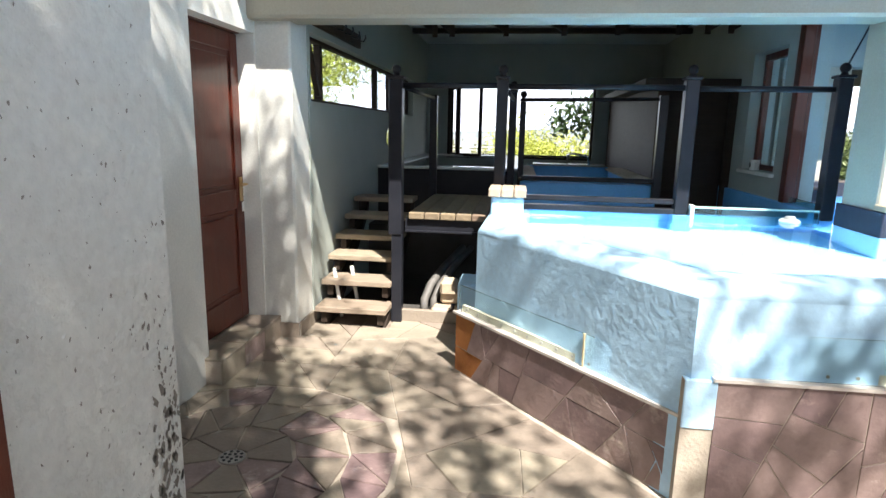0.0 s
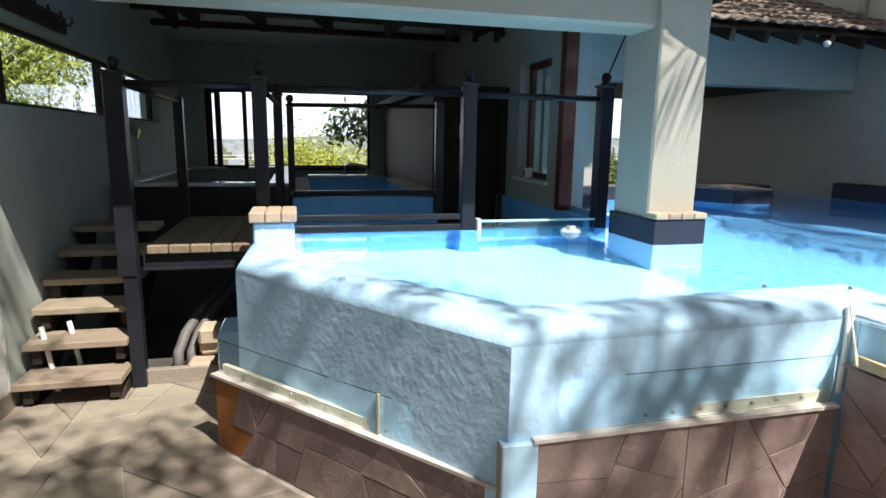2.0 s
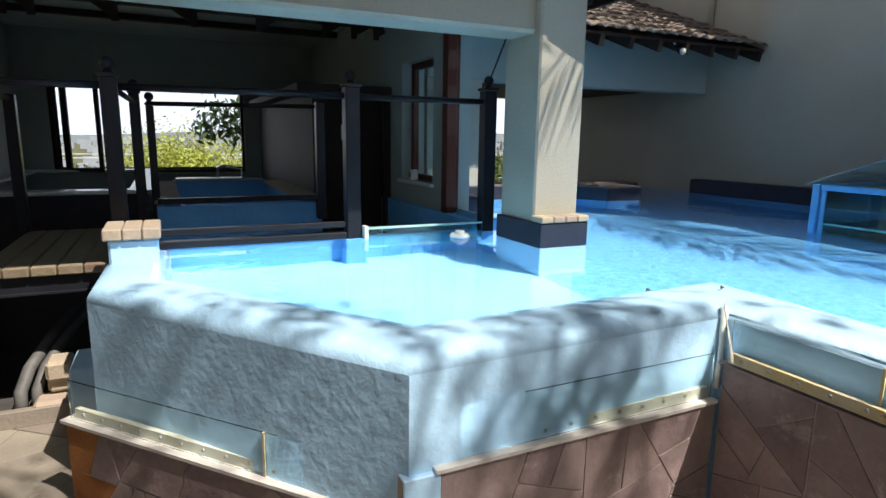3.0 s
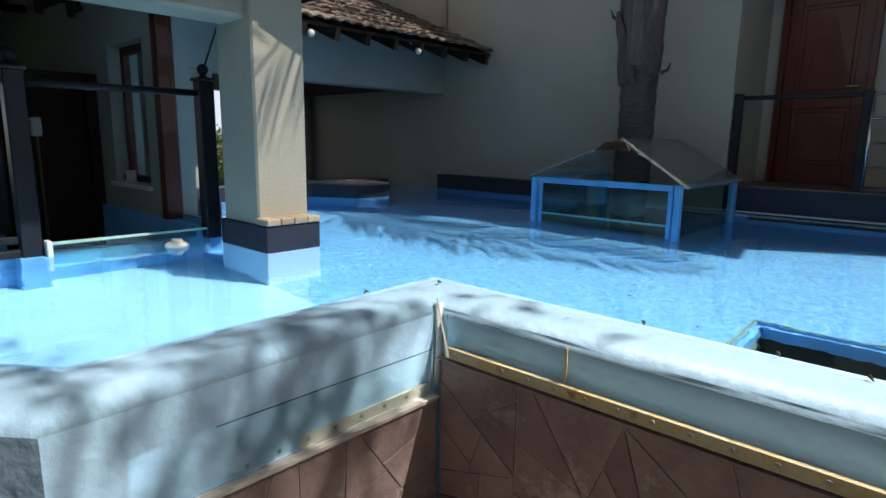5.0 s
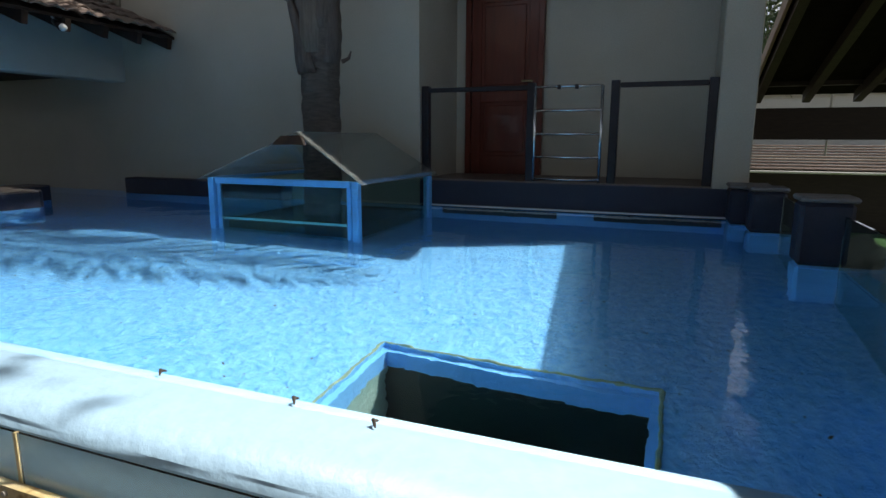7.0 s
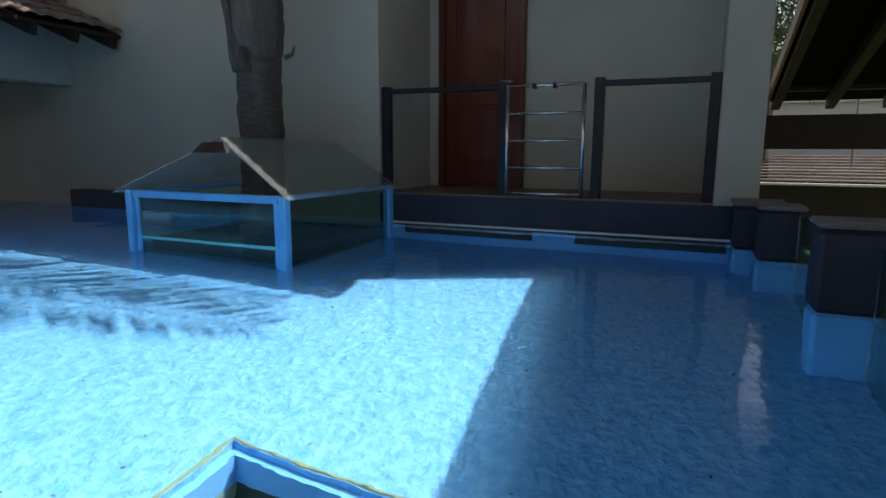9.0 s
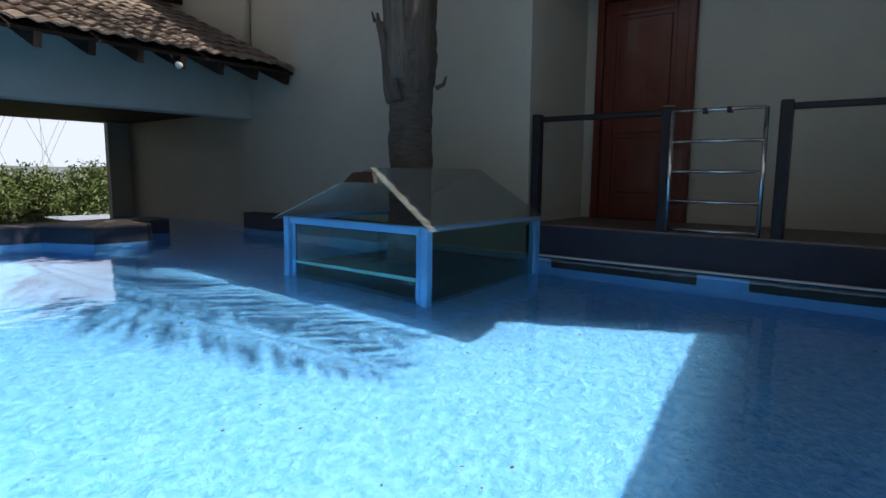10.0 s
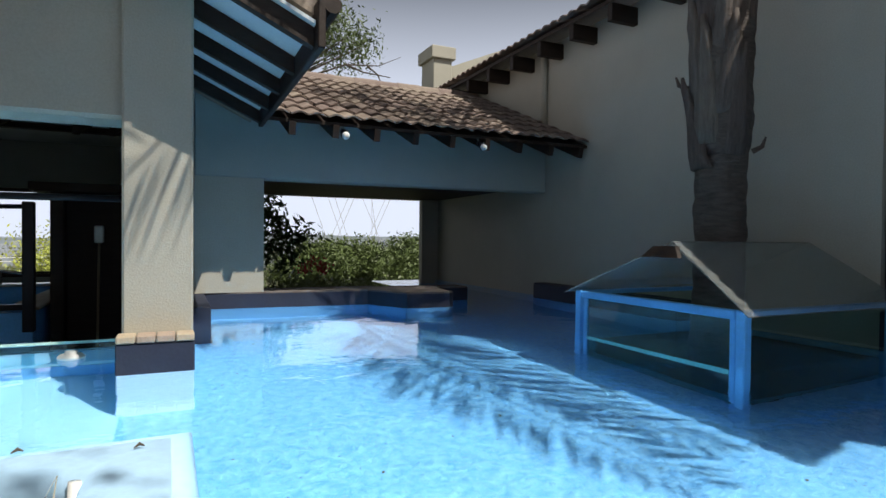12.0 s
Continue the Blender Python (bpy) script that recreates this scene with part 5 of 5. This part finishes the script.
d2 = panel_door("door_3", 6.79, 1.66, 2.38, 1.238, 3.12, "closed dark red-brown panelled timber door", -1)
part("frame", box(6.73, 6.8, 1.60, 1.658, 1.238, 3.18, 0.004), RED_TIMBER, d2)
part("frame", box(6.73, 6.8, 2.382, 2.44, 1.238, 3.18, 0.004), RED_TIMBER, d2)
part("frame", box(6.73, 6.8, 1.658, 2.382, 3.125, 3.18, 0.004), RED_TIMBER, d2)
part("handle", tube([(6.77, 1.72, 2.20), (6.72, 1.72, 2.20), (6.715, 1.82, 2.20)], 0.009, 8), BRASS, d2, "brass lever handle")
prail = thing("porch_railing", (6.05, 1.3, 1.2), "black painted porch railing with square posts", "railing")
for y in (2.515, 1.50, 0.785, 0.035):
    part("post", box(5.82, 5.89, y - 0.035, y + 0.035, 1.238, 2.095, 0.005), BLACK_STEEL, prail)
for ya, yb in ((1.536, 2.479), (0.071, 0.749)):
    part("handrail", box(5.83, 5.88, ya, yb, 2.035, 2.075, 0.005), BLACK_STEEL, prail)
lad = thing("steel_ladder", (5.86, 1.18, 1.24), "polished steel rack of four rungs at the porch edge", "rack")
for y in (0.885, 1.455):
    part("upright", tube([(5.80, y, 1.240), (5.80, y, 2.055)], 0.014, 10), CHROME, lad, smooth=True)
for z in (1.262, 1.455, 1.655, 1.855, 2.055):
    part("rung", tube([(5.80, 0.885, z), (5.80, 1.455, z)], 0.011, 10), CHROME, lad, smooth=True)
for y in (1.10, 1.25):
    part("clamp", box(5.785, 5.84, y - 0.015, y + 0.015, 2.03, 2.07, 0.004), BLACK_STEEL, lad)

# south edge of the pool
for k, (xa, xb, ya, yb, zt) in enumerate(((5.07, 5.30, -0.44, -0.22, 1.265), (3.97, 4.16, -0.57, -0.33, 1.305), (2.30, 2.885, -0.90, -0.50, 1.28), (5.45, 5.78, -0.40, -0.12, 1.25))):
    pr = thing("pool_pier", ((xa + xb) / 2, (ya + yb) / 2, 0.2), "dark grey painted pool pier with blue foot", "pier", "pool piers")
    part("shaft", box(xa, xb, ya, yb, 0.985, zt, 0.02), NAVY, pr)
    part("foot", box(xa + 0.003, xb - 0.003, ya + 0.003, yb - 0.003, 0.2, 0.984, 0.018), POOL_BLUE, pr, "blue painted foot")
    part("cap", box(xa - 0.01, xb + 0.01, ya - 0.01, yb + 0.01, zt + 0.001, zt + 0.03, 0.01), material("grey_capping", (0.22, 0.21, 0.20), 0.8, (0.16, 0.15, 0.145), 6.0, 50, 0.4) if k == 0 else bpy.data.materials["grey_capping"], pr)
sg = thing("pool_glass_wall", (3.1, -0.55, 0.2), "greenish glass wall along the pool's garden side", "glass wall")
for xa, xb, y in ((2.89, 3.965, -0.53), (4.165, 5.065, -0.42), (5.305, 5.445, -0.33), (1.70, 2.295, -0.62)):
    p = part("pane", box(xa, xb, y - 0.008, y + 0.008, 0.2, 1.24, 0.002), GREEN_GLASS, sg)
    p.visible_shadow = False
structure("pool_wall_south", box(1.4, 6.1, -0.95, -0.90, -0.3, 0.26), PLASTER, "low garden side pool wall", "wall")
bits = thing("fallen_leaves", (1.55, 1.5, 0.98), "few curled dead leaves on the pool rim", "leaves", kind="stuff")
bm = bmesh.new()
for x, y, z in ((1.70, 1.06, 0.976), (1.66, 0.82, 0.982), (1.24, 2.50, 0.984), (1.71, 1.5, 0.974), (1.58, 2.40, 0.986)):
    tube([(x, y, z + 0.006), (x + 0.015, y + 0.012, z + 0.014), (x + 0.03, y + 0.008, z + 0.007)], [0.002, 0.006, 0.002], 6, bm)
part("leaf", bm, TREE_BARK, bits)
rngd = random.Random(5)
debris = thing("pool_debris", (3.5, 2.0, 0.27), "scattered dark grit and leaves on the pool floor", "debris", kind="stuff")
bm = bmesh.new()
for k in range(900):
    x, y = rngd.uniform(1.9, 5.9), rngd.uniform(-0.3, 5.4)
    if PIT[0] - 0.05 < x < PIT[1] + 0.05 and PIT[2] - 0.05 < y < PIT[3] + 0.05:
        continue
    r = rngd.choice((0.003, 0.004, 0.005, 0.007))
    a = rngd.uniform(0, 6.28)
    e = rngd.uniform(0.3, 1.0)
    bm.faces.new([bm.verts.new((x + r * math.cos(t) * math.cos(a) - r * e * math.sin(t) * math.sin(a), y + r * math.cos(t) * math.sin(a) + r * e * math.sin(t) * math.cos(a), 0.2725)) for t in (0, 1.26, 2.5, 3.77, 5.0)])
part("grit", bm, TREE_BARK, debris)

# ---- planting and the view to the north ----


def tree(name, base, trunk, crown, spread, count, size, mat, label, seed, trunk_r=0.12, droop=0.3, aspect=0.38):
    """A tapered trunk with limbs to each clump and a crown of many small leaves."""
    r = np.random.default_rng(seed)
    t = thing(name, base, label, "tree")
    b, top = Vector(base), Vector(trunk)
    bm = tube([b, b.lerp(top, 0.5) + Vector((0.1, 0.05, 0)), top], [trunk_r, trunk_r * 0.75, trunk_r * 0.5], 9)
    for c in crown:
        e = Vector(c)
        m = top.lerp(e, 0.5) + Vector((0, 0, 0.15))
        tube([top, m, e], [trunk_r * 0.4, trunk_r * 0.22, trunk_r * 0.06], 6, bm)
    part("trunk", bm, TREE_BARK, t)
    me = leaf_mesh("crown", np.array(crown) - np.array(base), spread, count, size, mat, r, droop, aspect)
    ob = new("crown", me)
    ob.parent = t
    return t


def clumps(centre, radii, n, seed):
    r = np.random.default_rng(seed)
    d = r.normal(0, 1, (n, 3))
    d /= np.linalg.norm(d, axis=1)[:, None]
    return [tuple(v) for v in np.array(centre) + d * np.array(radii) * r.uniform(0.35, 1.0, (n, 1))]


tree("willow_tree", (-5.6, 10.6, -0.6), (-5.6, 10.6, 1.6), clumps((-5.3, 10.4, 2.9), (2.0, 2.3, 1.5), 40, 1), (0.7, 0.7, 0.8), 26000, 0.10, LEAF_LIGHT, "bright yellow-green tree outside the strip window", 11, 0.16, 0.8, 0.3)
tree("shrub", (0.2, 15.5, -1.4), (0.2, 15.5, -0.2), clumps((0.1, 15.6, 0.75), (1.9, 1.2, 0.75), 26, 2), (0.7, 0.7, 0.6), 12000, 0.09, LEAF_LIGHT, "yellow-green shrub beyond the end window", 12, 0.1, 0.2)
tree("broadleaf_tree", (2.6, 13.4, -1.0), (2.2, 13.4, 2.6), [(0.9, 13.3, 2.2), (0.6, 13.2, 1.95), (0.2, 13.3, 1.75), (0.75, 13.4, 1.75), (0.35, 13.3, 2.1), (1.2, 13.3, 2.5), (1.3, 13.3, 1.85)], (0.30, 0.25, 0.24), 620, 0.20, LEAF_DARK, "dark-leaved branch hanging across the end window", 13, 0.09, 0.9, 0.34)
tree("broadleaf_tree", (2.6, 10.4, -1.0), (2.7, 10.4, 1.2), [(3.0, 10.2, 2.2), (3.15, 10.2, 1.95), (3.35, 10.2, 1.85), (3.2, 10.2, 1.6), (3.0, 10.2, 1.45), (3.45, 10.25, 1.55), (3.0, 10.2, 2.5), (3.3, 10.3, 1.25), (3.65, 10.25, 1.75)], (0.26, 0.2, 0.22), 900, 0.15, LEAF_DARK, "dark-leaved shrub beside the passage opening", 14, 0.05, 0.8, 0.34)
tree("street_tree", (3.0, 17.0, -2.0), (3.0, 17.0, 4.8), clumps((5.6, 17.0, 8.2), (1.8, 1.6, 1.8), 34, 5), (0.6, 0.6, 0.7), 9000, 0.16, LEAF_OLIVE, "tall leafy tree behind the tiled roof", 15, 0.16, 0.7, 0.3)
twig = thing("bare_branch", (6.0, 16.5, 6.4), "thin bare branch against the sky", "branch")
for pts in (((5.2, 16.6, 6.2), (6.0, 16.3, 6.5), (6.9, 16.2, 6.55), (7.6, 16.2, 6.9)), ((6.0, 16.3, 6.5), (6.5, 16.3, 6.35), (7.3, 16.3, 6.3)), ((6.6, 16.25, 6.52), (6.9, 16.2, 6.3), (7.0, 16.2, 6.05))):
    part("limb", tube(pts, [0.03, 0.022, 0.014, 0.006][: len(pts)], 6), TREE_BARK, twig)
for k, (x, y, z, rx, rz, m, seed) in enumerate(((9.5, 28.0, -0.75, 1.9, 2.0, LEAF_OLIVE, 21), (13.3, 29.0, -0.8, 2.6, 1.9, LEAF_OLIVE, 22), (11.4, 24.0, -1.2, 1.5, 1.3, LEAF_OLIVE, 23), (15.8, 27.0, -1.2, 2.0, 1.6, LEAF_OLIVE, 24), (6.9, 26.0, -1.0, 1.6, 1.7, LEAF_OLIVE, 25), (3.0, 30.0, -2.2, 3.0, 1.6, LEAF_OLIVE, 26), (-2.5, 28.0, -2.0, 3.0, 1.8, LEAF_OLIVE, 27), (19.0, 34.0, -3.0, 3.0, 2.0, LEAF_OLIVE, 28))):
    tree("bushy_tree", (x, y, -4.5), (x, y, z), clumps((x, y, z + 1.2), (rx, 1.4, rz * 0.8), 34, seed), (0.6, 0.6, 0.5), 13000, 0.20, m, "bushy green tree on the slope below the house", seed + 40, 0.14, 0.2)
fl = thing("red_flower_bush", (3.9, 10.3, 0.45), "low bush with red flowers below the passage opening", "bush")
ob = new("foliage", leaf_mesh("foliage", [(x - 3.3, 0, 0.35 + 0.06 * math.sin(x * 9)) for x in (2.5, 2.7, 2.9, 3.1, 3.3, 3.6, 3.9, 4.2)], (0.3, 0.3, 0.2), 2600, 0.07, LEAF_OLIVE, exec_rng, 0.0))
ob.parent = fl
ob = new("flower_cluster", leaf_mesh("flower_cluster", [(-0.25, -0.1, 0.72), (-0.1, -0.1, 0.78), (0.08, -0.1, 0.70)], (0.12, 0.1, 0.12), 260, 0.05, RED_FLOWER, exec_rng, 0.0, 0.8))
ob.parent = fl
tagged(ob, kind="stuff")
wires = thing("power_lines", (20, 80, 4), "thin power lines crossing in the sky", "power lines")
for x0_, z0_, x1_, z1_ in ((33, 22, 40, 1.2), (35, 22, 41.5, 1.0), (46, 22, 36.5, 1.0), (47.5, 22, 38, 0.8), (41, 22, 50, 0.9), (46.5, 22, 49, 0.8), (48, 22, 47.5, 0.9), (56, 22, 46, 0.8), (57.5, 22, 47.2, 0.7), (29, 22, 36, 1.0)):
    part("wire", tube([(x0_, 146, z0_), ((x0_ + x1_) / 2, 145, (z0_ + z1_) / 2), (x1_, 144, z1_)], 0.055, 5), GREY_PIPE, wires)
for z in (0.55, 0.72):
    part("wire", tube([(-30, 32, z), (40, 30, z)], 0.02, 5), WHITE_PLASTIC, wires)
town = thing("distant_town", (0, 900, -10), "hazy wooded ridge with pale distant houses", "town", kind="stuff")
bm = bmesh.new()
rt = random.Random(3)
for k in range(900):
    x, y = rt.uniform(-900, 1300), rt.uniform(500, 1500)
    w, h = rt.uniform(5, 14), rt.uniform(4, 9)
    z = -22 + 18 * (y - 500) / 1000 + 6 * math.sin(x * 0.004)
    box(x, x + w, y, y + 8, z - 6, z + h * 0.5, bm=bm)
part("houses", bm, material("hazy_house", (0.42, 0.44, 0.48), 0.9, (0.26, 0.30, 0.34), 0.02, 0.5, 0.0), town)
bm = bmesh.new()
for k in range(60):
    a, b = -2400 + k * 90, -2400 + (k + 1) * 90
    za, zb = (6 + 9 * math.sin(a * 0.0021) + 5 * math.sin(a * 0.0083) for a in (a, b))
    hexa(bm, [(a, 1600, -40), (b, 1600, -40), (b, 1900, -40), (a, 1900, -40), (a, 1600, za), (b, 1600, zb), (b, 1900, zb), (a, 1900, za)])
structure("backdrop", bm, material("hazy_ridge", (0.23, 0.27, 0.31), 0.95, (0.30, 0.34, 0.37), 0.01, 0.1, 0.0), "hazy blue-grey ridge on the horizon", "ridge")

# ---- garden to the south-east ----
structure("lawn", box(6.4, 16, -6.5, -0.9, -0.42, -0.30), GRASS, "sunlit lawn beyond the glass wall", "lawn")
for k, (x, y, s) in enumerate(((10.6, -2.2, 0.34), (11.0, -2.5, 0.28), (10.2, -2.6, 0.24), (11.4, -2.0, 0.3))):
    bm = ball((x, y, -0.30 + s * 0.5), s, seg=10)
    for v in bm.verts:
        v.co += Vector((noise.noise(v.co * 3), noise.noise(v.co * 3 + Vector((9, 0, 0))), noise.noise(v.co * 3 + Vector((0, 7, 0))))) * s * 0.45
    single("rock", bm, ROCK, (x, y, -0.3), "rough brown garden rock on the lawn", "rock", "garden rocks")
pav = thing("pavilion", (9.5, -3.0, -0.3), "open garden pavilion with dark roof beams", "pavilion")
for x, y in ((12.2, -5.2), (12.2, -0.5)):
    part("post", box(x - 0.09, x + 0.09, y - 0.09, y + 0.09, -0.32, 2.7, 0.01), DARK_TIMBER, pav)
part("crossbeam", box(12.1, 12.3, -5.3, -0.35, 1.62, 2.14, 0.01), DARK_TIMBER, pav)
part("wall_plate", box(12.1, 12.3, -5.3, -0.35, 2.50, 2.58, 0.01), DARK_TIMBER, pav)
for k in range(6):
    y = -0.95 - k * 0.75
    bm = bmesh.new()
    hexa(bm, [(12.6, y - 0.06, 2.25), (7.2, y - 0.06, 3.55), (7.2, y + 0.06, 3.55), (12.6, y + 0.06, 2.25), (12.6, y - 0.06, 2.42), (7.2, y - 0.06, 3.75), (7.2, y + 0.06, 3.75), (12.6, y + 0.06, 2.42)])
    part("rafter", bm, DARK_TIMBER, pav)
bm = bmesh.new()
hexa(bm, [(12.8, -5.4, 2.40), (7.0, -5.4, 3.82), (7.0, -0.85, 3.82), (12.8, -0.85, 2.40), (12.8, -5.4, 2.44), (7.0, -5.4, 3.86), (7.0, -0.85, 3.86), (12.8, -0.85, 2.44)])
part("roof_sheet", bm, SHADE_BLACK, pav)
bm = bmesh.new()
hexa(bm, [(12.8, -0.84, 2.26), (7.0, -0.84, 3.68), (7.0, -0.80, 3.68), (12.8, -0.80, 2.26), (12.8, -0.84, 2.46), (7.0, -0.84, 3.88), (7.0, -0.80, 3.88), (12.8, -0.80, 2.46)])
part("fascia", bm, material("faded_fascia", (0.30, 0.21, 0.14), 0.7, (0.20, 0.14, 0.10), 6.0, 50, 0.3, stretch=(1, 5, 5)), pav, "faded brown fascia board")
low = thing("garden_house_roof", (16, -3, 0.5), "pale sunlit tiled roof of a lower house", "roof")
for j in range(9):
    part("course", box(15.0 + j * 0.20, 15.22 + j * 0.20, -6.5, 0.3, 1.00 + j * 0.058, 1.035 + j * 0.058, 0.01), ROOF_TILE, low)
part("gutter", box(14.9, 14.98, -6.5, 0.3, 0.92, 0.97, 0.01), WHITE_PLASTIC, low)
part("wall", box(15.1, 17.0, -6.4, 0.2, -0.4, 0.98), DARK_TIMBER, low)
white = thing("white_house", (19, -3, 0.0), "white plastered house behind the garden", "house")
part("wall", box(18.5, 22, -9.0, 0.6, -0.4, 2.75), PLASTER_WHITE, white)
part("roof", box(18.3, 22.2, -9.2, 0.8, 2.751, 2.85, 0.01), WHITE_PLASTIC, white)
dish = thing("satellite_dish", (14.7, -2.45, 2.0), "white satellite dish on a bent pole", "dish")
part("pole", tube([(14.75, -2.5, 1.3), (14.75, -2.5, 2.5), (14.72, -2.46, 2.65)], 0.025, 8), GREY_PIPE, dish)
bm = bmesh.new()
c = Vector((14.65, -2.42, 2.74))
ax = Vector((-0.9, 0.25, 0.35)).normalized()
s1 = ax.cross(Vector((0, 0, 1))).normalized()
s2 = s1.cross(ax)
rows = []
for r in (0.001, 0.08, 0.15, 0.20):
    rows.append([bm.verts.new(c + ax * (r * r * 1.6) + (s1 * math.cos(t) + s2 * math.sin(t)) * r) for t in (2 * math.pi * k / 16 for k in range(16))])
for a_, b_ in zip(rows, rows[1:]):
    for k in range(16):
        bm.faces.new((a_[k], a_[(k + 1) % 16], b_[(k + 1) % 16], b_[k]))
bmesh.ops.solidify(bm, geom=bm.faces[:], thickness=0.012)
part("bowl", bm, WHITE_PLASTIC, dish, smooth=True)
gp = thing("garden_palm", (15.4, -0.9, -0.3), "feathery garden palm beyond the pavilion", "palm")
part("trunk", tube([(16.4, -1.1, -0.35), (16.4, -1.1, 3.4)], [0.2, 0.16], 12), BARK, gp)
for k in range(11):
    a = k * 0.571
    frond(gp, (16.4, -1.1, 3.4), (16.4 + 2.2 * math.cos(a), -1.1 + 2.2 * math.sin(a), 3.0 + 0.7 * math.sin(k * 2.3)), 0.9, 18, 0.5)
tree("garden_tree", (22.5, -2.0, -0.4), (22.5, -2.0, 3.0), clumps((22.5, -2.0, 5.0), (3.0, 4.2, 2.4), 36, 61), (1.2, 1.2, 1.0), 14000, 0.2, LEAF_DARK, "dark green tree above the garden houses", 62, 0.22, 0.2)

# unseen trees that shade the courtyard: one casts the dapples, one cuts bounce light
tree("shade_tree", (2.6, -6.0, -0.1), (2.4, -5.4, 5.4), clumps((0.9, -3.3, 9.3), (2.9, 2.3, 1.5), 34, 71) + clumps((1.1, -3.65, 9.3), (0.55, 0.8, 0.5), 7, 73) + clumps((0.35, -1.5, 9.2), (0.6, 0.6, 0.5), 8, 74) + clumps((3.7, -3.2, 9.2), (0.6, 0.6, 0.5), 3, 75), (0.50, 0.50, 0.4), 16000, 0.11, LEAF_DARK, "unseen leafy tree placed to dapple the courtyard", 72, 0.22, 0.2, 0.45)
tree("shade_tree", (3.4, -9.6, -0.1), (3.2, -9.2, 5.0), clumps((2.4, -8.3, 9.0), (3.0, 2.3, 1.4), 40, 81), (0.6, 0.6, 0.45), 16000, 0.13, LEAF_DARK, "unseen leafy tree added to shade the ground behind the camera", 82, 0.22, 0.2, 0.45)
# added out of view; its 5 m height is there to hold back sky light
structure("wall_garden_west", box(-3.0, 1.7, -6.9, -6.7, -0.1, 5.0), PLASTER_WHITE, "unseen white wall added to block sky light behind the courtyard", "wall")
structure("wall_garden_south", box(1.7, 6.2, -3.4, -3.2, -0.4, 1.7), PLASTER_WHITE, "plain white garden wall", "wall")
# unseen shadow caster; its slanted edge is set by the shade line on the pool
awning = thing("terrace_canopy", (3.9, -2.0, 3.2), "unseen flat canopy added to cast the shade on the pool's south end", "canopy")
bm = bmesh.new()
hexa(bm, [(1.9, -3.6, 2.86), (6.9, -3.6, 2.86), (6.9, -0.47, 2.86), (1.9, -1.12, 2.86), (1.9, -3.6, 2.92), (6.9, -3.6, 2.92), (6.9, -0.47, 2.92), (1.9, -1.12, 2.92)])
part("sheet", bm, DARK_TIMBER, awning)
for x, y in ((2.4, -3.1), (4.3, -3.1)):
    part("post", box(x - 0.05, x + 0.05, y - 0.05, y + 0.05, -0.35, 2.859, 0.006), DARK_TIMBER, awning)
